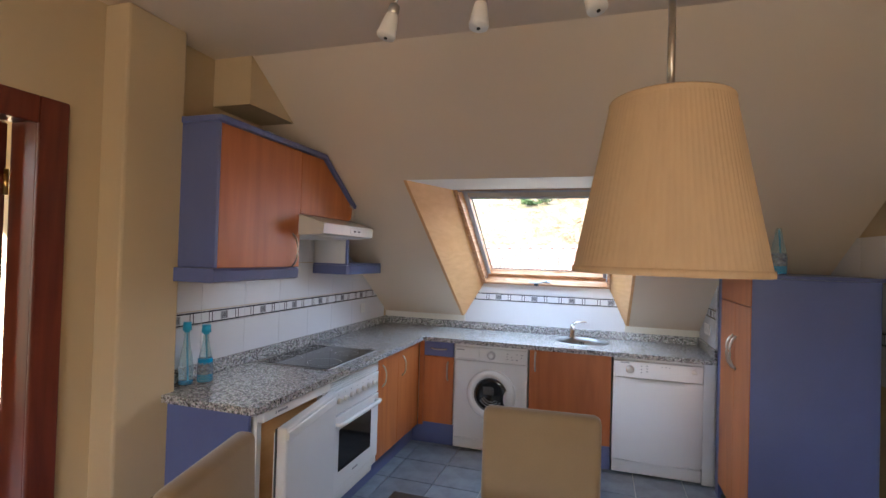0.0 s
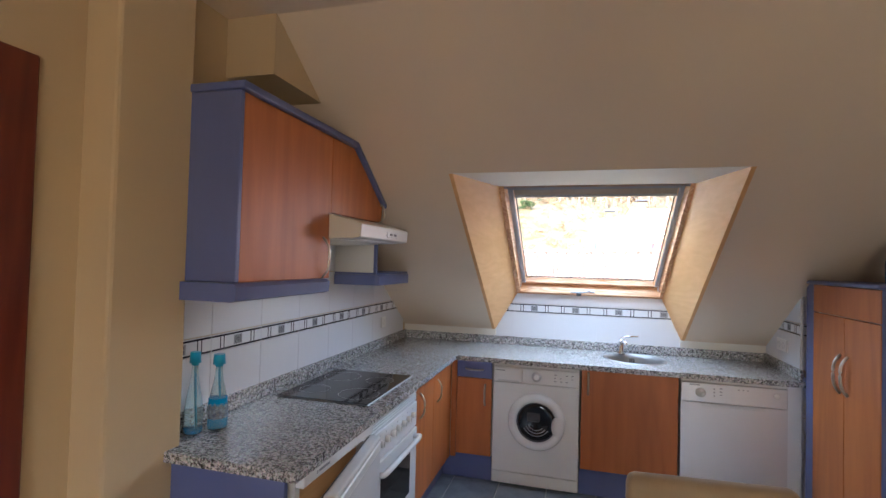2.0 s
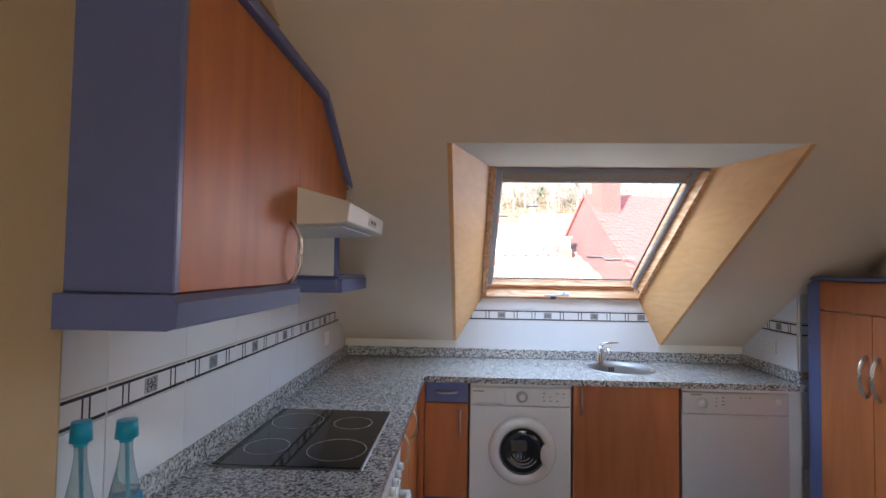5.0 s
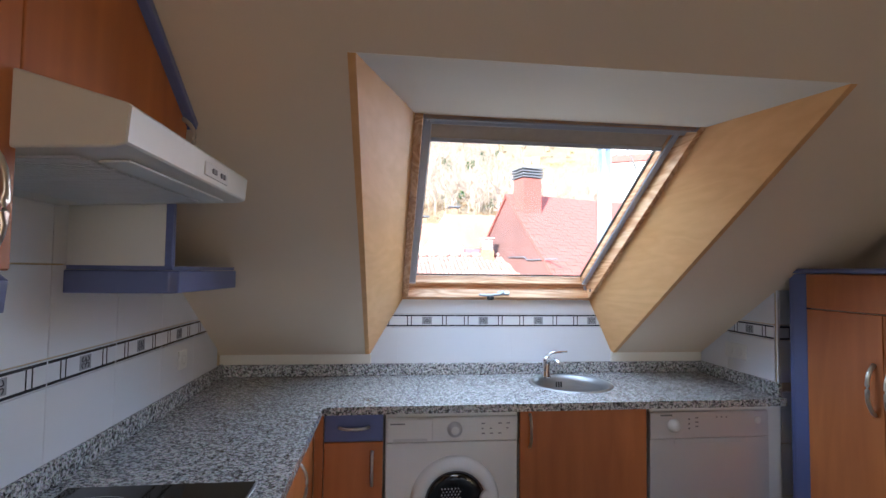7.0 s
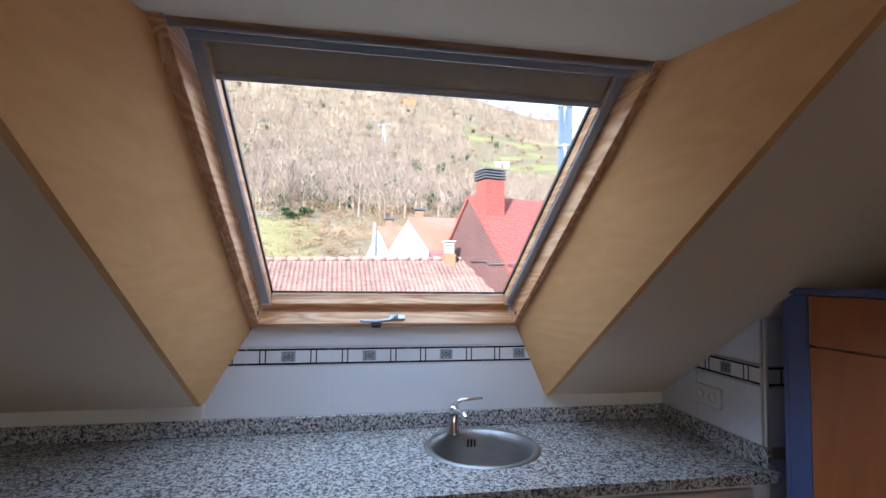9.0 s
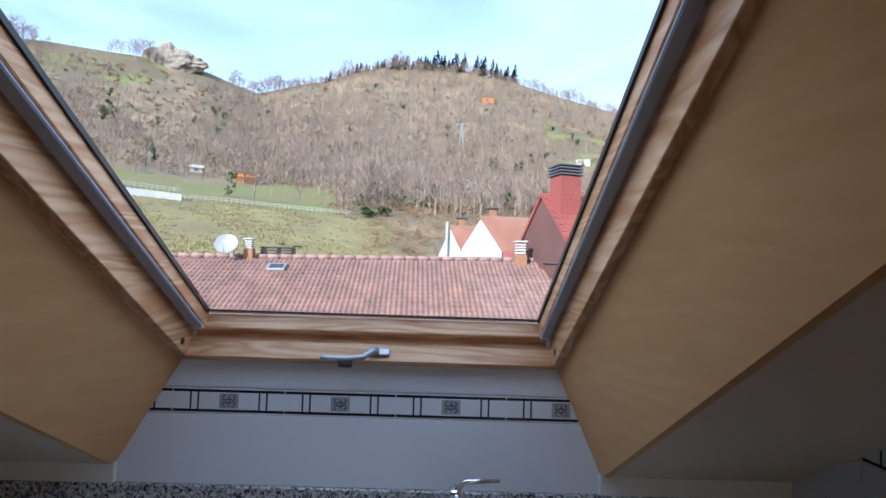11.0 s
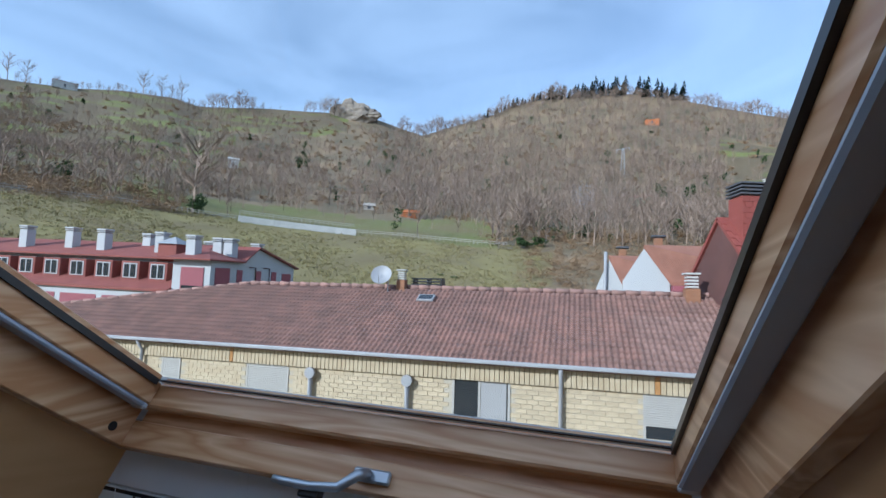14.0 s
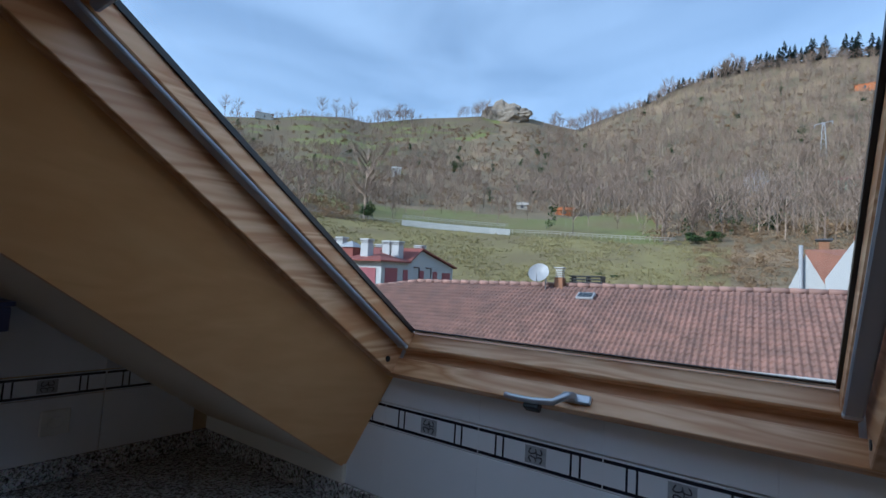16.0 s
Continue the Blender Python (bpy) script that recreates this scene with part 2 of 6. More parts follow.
# ---- mesh helpers ----
def rot_box(bm, m, lo, hi, mi=0, bevel=0.0, seg=1):
    g = bmesh.ops.create_cube(bm, size=1.0)
    vs = g["verts"]
    c = [(a + b) / 2 for a, b in zip(lo, hi)]
    s = [abs(b - a) for a, b in zip(lo, hi)]
    bmesh.ops.transform(bm, matrix=m @ Matrix.Translation(c) @ Matrix.Diagonal((*s, 1)), verts=vs)
    fs = {f for v in vs for f in v.link_faces}
    for f in fs:
        f.material_index = mi
    if bevel:
        es = list({e for v in vs for e in v.link_edges})
        r = bmesh.ops.bevel(bm, geom=es, offset=bevel, segments=seg, profile=0.5, affect='EDGES')
        for f in r["faces"]:
            f.material_index = mi
    return bm


def box(lo, hi, bevel=0.0, seg=1, bm=None, mi=0):
    bm = bm or bmesh.new()
    return rot_box(bm, Matrix.Identity(4), lo, hi, mi, bevel, seg)


def cyl(c, r, h, axis='z', seg=24, bm=None, r2=None, mi=0, caps=True):
    bm = bm or bmesh.new()
    g = bmesh.ops.create_cone(bm, cap_ends=caps, segments=seg, radius1=r, radius2=r if r2 is None else r2, depth=h)
    rot = {'z': Matrix.Identity(4), 'x': Matrix.Rotation(math.pi / 2, 4, 'Y'), 'y': Matrix.Rotation(-math.pi / 2, 4, 'X')}[axis]
    bmesh.ops.transform(bm, matrix=Matrix.Translation(c) @ rot, verts=g["verts"])
    for f in {f for v in g["verts"] for f in v.link_faces}:
        f.material_index = mi
        f.smooth = len(f.verts) == 4
    return bm


def prism(pts, axis, a, b, bm=None, mi=0, bevel=0.0):
    """A solid of the outline pts (2D) drawn out along axis from a to b. The 2D pairs are the other two axes in order."""
    bm = bm or bmesh.new()

    def at(p, k):
        q = list(p)
        q.insert(axis, k)
        return q
    lo = [bm.verts.new(at(p, a)) for p in pts]
    hi = [bm.verts.new(at(p, b)) for p in pts]
    fs = [bm.faces.new(lo), bm.faces.new(hi)]
    n = len(pts)
    for i in range(n):
        fs.append(bm.faces.new((lo[i], lo[(i + 1) % n], hi[(i + 1) % n], hi[i])))
    bmesh.ops.recalc_face_normals(bm, faces=fs)
    for f in fs:
        f.material_index = mi
    if bevel:
        es = list({e for f in fs for e in f.edges})
        r = bmesh.ops.bevel(bm, geom=es, offset=bevel, segments=2, profile=0.5, affect='EDGES')
        for f in r["faces"]:
            f.material_index = mi
    return bm


def lathe(profile, c=(0, 0, 0), seg=28, bm=None, mi=0, m=None):
    bm = bm or bmesh.new()
    rings = []
    base = m or Matrix.Translation(c)
    for r, z in profile:
        rings.append([bm.verts.new(base @ Vector((r * math.cos(t), r * math.sin(t), z))) for t in (2 * math.pi * i / seg for i in range(seg))])
    for a, b in zip(rings, rings[1:]):
        for i in range(seg):
            f = bm.faces.new((a[i], a[(i + 1) % seg], b[(i + 1) % seg], b[i]))
            f.smooth, f.material_index = True, mi
    return bm


def tube(path, r, seg=10, bm=None, mi=0):
    """A round rod along a list of points."""
    bm = bm or bmesh.new()
    P = [Vector(p) for p in path]
    rings = []
    for i, p in enumerate(P):
        d = (P[min(i + 1, len(P) - 1)] - P[max(i - 1, 0)]).normalized()
        s = d.cross(Vector((0, 0, 1)))
        if s.length < 1e-3:
            s = d.cross(Vector((1, 0, 0)))
        s.normalize()
        u = s.cross(d)
        rr = r[i] if isinstance(r, (list, tuple)) else r
        rings.append([bm.verts.new(p + rr * (s * math.cos(t) + u * math.sin(t))) for t in (2 * math.pi * k / seg for k in range(seg))])
    for a, b in zip(rings, rings[1:]):
        for i in range(seg):
            f = bm.faces.new((a[i], a[(i + 1) % seg], b[(i + 1) % seg], b[i]))
            f.smooth, f.material_index = True, mi
    for ring in (rings[0], rings[-1]):
        bm.faces.new(ring).material_index = mi
    bmesh.ops.recalc_face_normals(bm, faces=bm.faces[:])
    return bm


def mesh_of(name, bm, *mats):
    me = bpy.data.meshes.new(name)
    bm.to_mesh(me)
    bm.free()
    for m in mats:
        me.materials.append(m)
    return me


def part(name, bm, material, parent=None, label=""):
    mats = material if isinstance(material, (list, tuple)) else (material,)
    ob = new(name, mesh_of(name, bm, *mats))
    if parent is not None:
        ob.parent = parent
    if label:
        ob["label"] = label
    return ob


def thing(name, label, category, at=(0, 0, 0), group="", kind=""):
    ob = new(name)
    ob.empty_display_size = 0.1
    ob.location = at
    return tagged(ob, label, category, group, kind)


def struct(name, bm, material, label, category="wall"):
    return tagged(part(name, bm, material), label, category, kind="structure")


def handle_bm(p, length, out, along, stand=0.03, r=0.006):
    """A bowed bar handle: centre p, its length along a direction, standing off along out."""
    p, out, along = Vector(p), Vector(out), Vector(along)
    path = []
    for i in range(13):
        t = i / 12 * 2 - 1
        path.append(p + along * (t * length / 2) + out * (stand * (1 - abs(t) ** 3.0)))
    return tube(path, r, 8)


# ---- the room: walls, floor, ceiling ----
LW, CX, AX = -1.434, -1.315, -1.445     # tiled wall, column face, door wall
RW, RX = 1.39, 2.0                      # short tiled wall by the counter, right wall
BACK = 4.905                            # knee wall behind the counter
CEILZ = 2.595
SY, SZ, CS, SN = 4.89, 1.01, 0.8287, 0.5598
SLOPE = Matrix(((1, 0, 0, 0), (0, -CS, SN, SY), (0, SN, CS, SZ), (0, 0, 0, 1)))      # u = x, v up the slope, w outwards
WIN = Matrix(((1, 0, 0, 0), (0, -CS, SN, 4.88), (0, SN, CS, 1.325), (0, 0, 0, 1)))
WL, WR, WTOP = -0.445, 0.675, 1.305
RL, RR = -0.625, 0.815

struct("floor_slab", box((-4.1, -3.1, -0.3), (2.2, 5.1, -0.012)), FGROUT, "grey cement bed under the floor tiles", "floor")
bm = box((-4.1, -3.1, CEILZ), (2.3, 2.56, CEILZ + 0.2))
ceiling = struct("ceiling", bm, CEIL, "flat cream painted plaster ceiling", "ceiling")
bm = bmesh.new()
for lo, hi in (((-1.75, -0.15, 0), (RL, 2.90, 0.14)), ((RR, -0.15, 0), (2.3, 2.90, 0.14)), ((RL, 1.862, 0), (RR, 2.90, 0.14))):
    rot_box(bm, SLOPE, lo, hi)
struct("sloped_ceiling", bm, CEIL, "cream painted plaster ceiling sloping under the roof", "ceiling")
bm = bmesh.new()
for lo, hi in (((-4.3, -0.9, 0.06), (WL - 0.005, 9.0, 0.16)), ((WR + 0.005, -0.9, 0.06), (2.6, 9.0, 0.16)),
               ((WL - 0.005, WTOP, 0.06), (WR + 0.005, 9.0, 0.16)), ((WL - 0.005, -0.9, 0.06), (WR + 0.005, -0.002, 0.16))):
    rot_box(bm, WIN, lo, hi)
struct("roof_slab", bm, GROUT, "grey roof deck over the attic", "roof")

struct("wall_back", box((-1.75, BACK, -0.012), (2.2, BACK + 0.16, 1.02)), GROUT, "low knee wall under the sloping roof")
bm = prism([(RL - 0.06, 0.955), (RR + 0.06, 0.955), (RR + 0.05, 1.01), (WR + 0.06, 1.318), (WL - 0.06, 1.318), (RL - 0.05, 1.01)], 1, BACK, BACK + 0.12)
struct("wall_under_window", bm, GROUT, "tiled wall strip below the roof window")
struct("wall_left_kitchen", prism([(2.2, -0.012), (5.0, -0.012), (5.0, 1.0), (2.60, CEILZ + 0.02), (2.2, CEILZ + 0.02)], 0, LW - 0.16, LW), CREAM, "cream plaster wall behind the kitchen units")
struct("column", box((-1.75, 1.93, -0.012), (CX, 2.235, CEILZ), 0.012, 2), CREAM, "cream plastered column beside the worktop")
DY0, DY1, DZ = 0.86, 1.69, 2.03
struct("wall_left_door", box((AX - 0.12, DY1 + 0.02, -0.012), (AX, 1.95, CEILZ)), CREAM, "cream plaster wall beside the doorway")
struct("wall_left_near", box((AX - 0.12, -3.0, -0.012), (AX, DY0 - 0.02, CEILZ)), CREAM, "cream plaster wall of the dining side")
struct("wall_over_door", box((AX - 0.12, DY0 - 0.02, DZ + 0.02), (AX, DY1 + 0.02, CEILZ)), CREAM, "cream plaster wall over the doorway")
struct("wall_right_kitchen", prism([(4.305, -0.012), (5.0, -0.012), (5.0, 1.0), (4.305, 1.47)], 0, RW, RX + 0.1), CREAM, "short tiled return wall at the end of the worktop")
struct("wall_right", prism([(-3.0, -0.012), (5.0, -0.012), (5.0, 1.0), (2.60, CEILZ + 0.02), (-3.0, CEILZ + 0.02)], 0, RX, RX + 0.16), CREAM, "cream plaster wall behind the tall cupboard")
# south wall with its window, west room
bm = bmesh.new()
for lo, hi in (((-4.0, -3.1, -0.012), (0.0, -2.95, CEILZ)), ((1.8, -3.1, -0.012), (2.1, -2.95, CEILZ)),
               ((0.0, -3.1, -0.012), (1.8, -2.95, 0.45)), ((0.0, -3.1, 2.25), (1.8, -2.95, CEILZ))):
    box(lo, hi, bm=bm)
struct("wall_south", bm, CREAM, "cream plaster wall with a window behind the dining table")
bm = bmesh.new()
for lo, hi in (((-4.1, -3.0, -0.012), (-3.95, 0.05, CEILZ)), ((-4.1, 1.75, -0.012), (-3.95, 2.7, CEILZ)),
               ((-4.1, 0.05, -0.012), (-3.95, 1.75, 0.3)), ((-4.1, 0.05, 2.4), (-3.95, 1.75, CEILZ))):
    box(lo, hi, bm=bm)
struct("wall_west_room", bm, CREAM, "cream plaster wall of the next room with a window")
struct("wall_west_room_end", box((-4.1, 2.6, -0.012), (-1.5, 2.75, CEILZ)), CREAM, "cream end wall of the next room")

# reveal of the roof window
tilt_top = [(3.345, 2.052), (4.909, 0.997), (4.902, 1.322), (4.884 - CS * WTOP, 1.322 + SN * WTOP)]


def reveal_side(x_in, x_win, sgn, name):
    bm = bmesh.new()
    inner = [(x_in, *tilt_top[0]), (x_in, *tilt_top[1]), (x_win, *tilt_top[2]), (x_win, *tilt_top[3])]
    a = [bm.verts.new(p) for p in inner]
    b = [bm.verts.new((p[0] + sgn * 0.022, p[1], p[2])) for p in inner]
    bm.faces.new(a)
    bm.faces.new(b)
    for i in range(4):
        bm.faces.new((a[i], a[(i + 1) % 4], b[(i + 1) % 4], b[i]))
    bmesh.ops.recalc_face_normals(bm, faces=bm.faces[:])
    return struct(name, bm, PLY, "varnished birch plywood lining of the roof window", "window lining")


reveal_side(RL, WL + 0.002, -1, "reveal_lining")
reveal_side(RR, WR - 0.002, 1, "reveal_lining")
yt, zt = tilt_top[3]
bm = bmesh.new()
q = [(RL - 0.02, 3.345, 2.052), (RR + 0.02, 3.345, 2.052), (WR + 0.03, yt + 0.012, zt - 0.003), (WL - 0.03, yt + 0.012, zt - 0.003)]
a = [bm.verts.new(p) for p in q]
b = [bm.verts.new((p[0], p[1] + 0.004, p[2] + 0.05)) for p in q]
bm.faces.new(a), bm.faces.new(b)
for i in range(4):
    bm.faces.new((a[i], a[(i + 1) % 4], b[(i + 1) % 4], b[i]))
bmesh.ops.recalc_face_normals(bm, faces=bm.faces[:])
struct("reveal_head", bm, REVEAL, "off-white painted head lining of the roof window", "window lining")
for xa, xb in ((LW, RL + 0.01), (RR - 0.01, RW)):
    struct("plaster_bead", box((xa, 4.886, 0.957), (xb, BACK, 1.02), 0.006, 2), REVEAL, "off-white plaster strip above the granite upstand", "trim")


# ---- roof window ----
def window_box(lo, hi, bevel=0.0):
    return rot_box(bmesh.new(), WIN, lo, hi, 0, bevel)


win = tagged(new("window_1"), "pine roof window with grey aluminium guides and a closed sash", "roof window", kind="structure")
fr = part("window_frame", window_box((WL, 0.0, -0.004), (WR, 0.030, 0.05), 0.002), PINE, win, "lacquered pine bottom frame")
part("frame_side", window_box((WL, 0.030, -0.004), (WL + 0.032, WTOP, 0.15), 0.002), PINEV, win)
part("frame_side", window_box((WR - 0.024, 0.030, -0.004), (WR, WTOP, 0.15), 0.002), PINEV, win)
part("frame_head", window_box((WL + 0.034, WTOP - 0.03, 0.0), (WR - 0.034, WTOP, 0.15), 0.002), PINE, win)
part("frame_bottom_outer", window_box((WL + 0.034, 0.0, 0.052), (WR - 0.034, 0.018, 0.15)), PINE, win)
SL, SR = WL + 0.041, WR - 0.032
GL, GR, GB, GT = -0.370, 0.614, 0.060, 1.235
sash = part("sash_bottom_rail", window_box((SL, 0.032, 0.072), (SR, GB, 0.122), 0.004), PINE, win, "lacquered pine sash rail")
part("sash_side", window_box((SL, GB, 0.076), (GL, GT, 0.122), 0.003), PINEV, win)
part("sash_side", window_box((GR, GB, 0.076), (SR, GT, 0.122), 0.003), PINEV, win)
part("sash_head", window_box((SL, GT, 0.045), (SR, GT + 0.045, 0.122), 0.003), PINE, win)
part("blind_guide", window_box((SL - 0.002, 0.067, 0.0665), (GL - 0.002, GT + 0.04, 0.0755), 0.003), ALUP, win, "grey aluminium blind guide")
part("blind_guide", window_box((GR + 0.002, 0.067, 0.0665), (SR + 0.002, GT + 0.04, 0.0755), 0.003), ALUP, win, "grey aluminium blind guide")
part("guide_end", window_box((SL - 0.002, 0.0605, 0.064), (GL - 0.001, 0.074, 0.0756), 0.003), GREYM, win)
part("guide_end", window_box((GR + 0.001, 0.0605, 0.064), (SR + 0.002, 0.074, 0.0756), 0.003), GREYM, win)
part("head_bar", window_box((SL - 0.02, GT + 0.032, 0.0), (SR + 0.02, GT + 0.062, 0.03), 0.004), ALUP, win, "grey aluminium opening bar")
part("blind_case", window_box((SL + 0.012, GT - 0.004, 0.022), (SR - 0.012, GT + 0.022, 0.046), 0.004), ALUP, win)
part("blind_cloth", window_box((GL - 0.008, 1.112, 0.088), (GR + 0.008, GT + 0.002, 0.093)), CLOTHB, win, "pleated beige blind, drawn up")
part("blind_bar", window_box((GL - 0.010, 1.095, 0.080), (GR + 0.010, 1.114, 0.098), 0.004), ALUP, win)
pane = part("pane", window_box((GL - 0.004, GB - 0.002, 0.124), (GR + 0.004, GT + 0.01, 0.130)), PANE, win, "clear glass pane")
pane.visible_shadow = False
part("glazing_strip", window_box((GL, GB, 0.1225), (GR, GB + 0.011, 0.1235)), ALU, win, "bright aluminium glazing strip")
part("glazing_gasket", window_box((GL, GB + 0.011, 0.1215), (GR, GB + 0.018, 0.1238)), BLACKP, win)
part("glazing_gasket", window_box((GL, GB + 0.018, 0.112), (GL + 0.006, GT, 0.1238)), BLACKP, win)
part("glazing_gasket", window_box((GR - 0.006, GB + 0.018, 0.112), (GR, GT, 0.1238)), BLACKP, win)
for x in (WL + 0.0325, WR - 0.0245):
    bm = bmesh.new()
    cyl((0, 0, 0), 0.009, 0.004, 'x', 16, bm)
    bmesh.ops.transform(bm, matrix=WIN @ Matrix.Translation((x, 0.075, 0.02)), verts=bm.verts[:])
    part("fixing_screw", bm, BLACKP, win)
# handle on the bottom frame
hx = 0.106
base = part("window_handle", window_box((hx, 0.0305, 0.010), (hx + 0.068, 0.043, 0.032), 0.003), SILVH, win, "grey metal lever handle")
P = [WIN @ Vector(p) for p in ((hx + 0.03, 0.048, 0.02), (hx + 0.022, 0.068, 0.012), (hx - 0.002, 0.078, -0.014), (hx - 0.05, 0.079, -0.020),
                               (hx - 0.10, 0.080, -0.020), (hx - 0.12, 0.083, -0.019))]
part("lever", tube(P, [0.010, 0.009, 0.008, 0.0075, 0.007, 0.006], 12), SILVH, base)
part("lock", window_box((hx - 0.072, 0.050, -0.036), (hx - 0.034, 0.075, -0.016), 0.003), BLACKP, base, "black plastic child lock")


# ---- kitchen: worktop and upstands ----
CF, CYF, CT, CB = -0.80, 4.25, 0.892, 0.858
SINK = (0.455, 4.635, 0.205)
bm = bmesh.new()
outline = [(LW, 2.16), (CF, 2.16), (CF, CYF), (RW, CYF), (RW, BACK), (LW, BACK)]
hole = [(SINK[0] + SINK[2] * math.cos(t), SINK[1] + SINK[2] * math.sin(t)) for t in (2 * math.pi * i / 40 for i in range(40))]


def ring_face(bm, z, up):
    vo = [bm.verts.new((*p, z)) for p in outline]
    vh = [bm.verts.new((*p, z)) for p in hole]
    eo = [bm.edges.new((vo[i], vo[(i + 1) % len(vo)])) for i in range(len(vo))]
    eh = [bm.edges.new((vh[i], vh[(i + 1) % len(vh)])) for i in range(len(vh))]
    bmesh.ops.triangle_fill(bm, use_beauty=True, edges=eo + eh, normal=(0, 0, up))
    return vo, vh


t1, h1 = ring_face(bm, CT, 1)
t0, h0 = ring_face(bm, CB, -1)
for a, b in ((t1, t0), (h1, h0)):
    for i in range(len(a)):
        j = (i + 1) % len(a)
        bm.faces.new((a[i], a[j], b[j], b[i]))
bmesh.ops.recalc_face_normals(bm, faces=bm.faces[:])
worktop = part("worktop", bm, GRANITE)
tagged(worktop, "polished speckled grey granite worktop in an L shape", "worktop")
for lo, hi in (((LW, 2.26, CT + 0.0005), (LW + 0.02, BACK, 0.962)), ((LW + 0.02, BACK - 0.02, CT + 0.0005), (RW - 0.02, BACK, 0.958)),
               ((RW - 0.02, CYF + 0.03, CT + 0.0005), (RW, BACK, 0.960))):
    tagged(part("upstand", box(lo, hi, 0.003, 1), GRANITE), "speckled grey granite upstand along the wall", "upstand")

# sink and tap
sx, sy, sr = SINK
sink = thing("sink", "round stainless steel sink set in the granite", "sink", (0, 0, 0))
prof = [(sr + 0.018, CT + 0.0005), (sr + 0.014, CT + 0.005), (sr + 0.002, CT + 0.006), (sr - 0.010, CT + 0.001), (sr - 0.022, CT - 0.03),
        (sr - 0.030, CT - 0.13), (sr - 0.05, CT - 0.155), (0.05, CT - 0.165), (0.03, CT - 0.168), (0.001, CT - 0.168)]
BOWL = mat("satin_sink_steel", (0.40, 0.395, 0.385), 0.42, 0.9, var=0.10, scale=14, stretch=(1, 1, 8), rvar=0.1)
part("bowl", lathe(prof, (sx, sy, 0), 48), BOWL, sink)
part("drain", cyl((sx, sy, CT - 0.166), 0.035, 0.006), CHROME, sink)
bm = bmesh.new()
for k in (-1, 0, 1):
    box((sx + k * 0.014 - 0.004, sy + sr - 0.031, CT - 0.062), (sx + k * 0.014 + 0.004, sy + sr - 0.027, CT - 0.030), 0.0015, bm=bm)
part("overflow", bm, BLACKP, sink)
tx, ty = 0.375, 4.795
tap = thing("tap", "chrome single-lever mixer tap behind the sink", "tap")
part("body", lathe([(0.0, CT), (0.026, CT), (0.026, CT + 0.008), (0.021, CT + 0.014), (0.021, CT + 0.10), (0.019, CT + 0.115), (0.0, CT + 0.118)], (tx, ty, 0), 24), CHROME, tap)
part("spout", tube([(tx, ty, CT + 0.075), (tx + 0.004, ty - 0.04, CT + 0.105), (tx + 0.012, ty - 0.11, CT + 0.118), (tx + 0.018, ty - 0.15, CT + 0.108), (tx + 0.019, ty - 0.155, CT + 0.09)],
                   [0.013, 0.012, 0.011, 0.011, 0.011], 14), CHROME, tap)
part("lever", tube([(tx, ty, CT + 0.118), (tx + 0.03, ty - 0.005, CT + 0.138), (tx + 0.12, ty - 0.012, CT + 0.145)], [0.012, 0.008, 0.005], 10), CHROME, tap)

# hob
hob = thing("hob", "black ceramic glass hob with a steel rim", "hob")
hx0, hx1, hy0, hy1 = -1.372, -0.878, 2.88, 3.51
part("rim", box((hx0, hy0, CT), (hx1, hy1, CT + 0.005), 0.002), STEEL, hob)
part("glass", box((hx0 + 0.007, hy0 + 0.007, CT + 0.0052), (hx1 - 0.007, hy1 - 0.007, CT + 0.0075), 0.001), BLACKG, hob)
for cx, cy, r in ((-1.25, 3.05, 0.075), (-1.24, 3.34, 0.10), (-1.00, 3.04, 0.10), (-1.01, 3.33, 0.075)):
    bm = lathe([(r, CT + 0.0078), (r + 0.0022, CT + 0.0079)], (cx, cy, 0), 40)
    part("cooking_ring", bm, GREYM, hob)


# ---- base units ----
def shaft_of(t, name, bm, m, label=""):
    return part(name, bm, m, t, label)


def base_unit_y(name, y0, y1, z0, z1, hy, label):
    """A base unit of the left run, its door facing the room along +x."""
    t = thing(name, label, "cabinet", (0, 0, 0))
    part("body", box((LW + 0.02, y0 + 0.001, 0.15), (-0.858, y1 - 0.001, CB - 0.002)), OFFWH, t)
    d = part("door", box((-0.856, y0 + 0.0015, z0), (-0.836, y1 - 0.0015, z1), 0.002), ALDER, t)
    part("handle", handle_bm((-0.836, hy, 0.72), 0.15, (1, 0, 0), (0, 0, 1)), NICKEL, d, "satin metal bow handle")
    return t


def base_unit_x(name, x0, x1, label, drawer=False, hx=None):
    t = thing(name, label, "cabinet")
    part("body", box((x0 + 0.001, 4.298, 0.18), (x1 - 0.001, BACK - 0.02, 0.70 if not drawer else CB - 0.002)), OFFWH, t)
    z1 = 0.732 if drawer else 0.852
    d = part("door", box((x0 + 0.002, 4.276, 0.184), (x1 - 0.002, 4.296, z1), 0.002), ALDER, t)
    part("handle", handle_bm((hx, 4.276, 0.62 if drawer else 0.765), 0.15, (0, -1, 0), (0, 0, 1), 0.026, 0.007), NICKEL, d)
    if drawer:
        f = part("drawer_front", box((x0 + 0.002, 4.276, 0.736), (x1 - 0.002, 4.296, 0.852), 0.002), BLUE, t, "periwinkle blue drawer front")
        part("handle", handle_bm(((x0 + x1) / 2, 4.276, 0.797), 0.13, (0, -1, 0), (1, 0, 0), 0.026, 0.007), NICKEL, f)
    return t


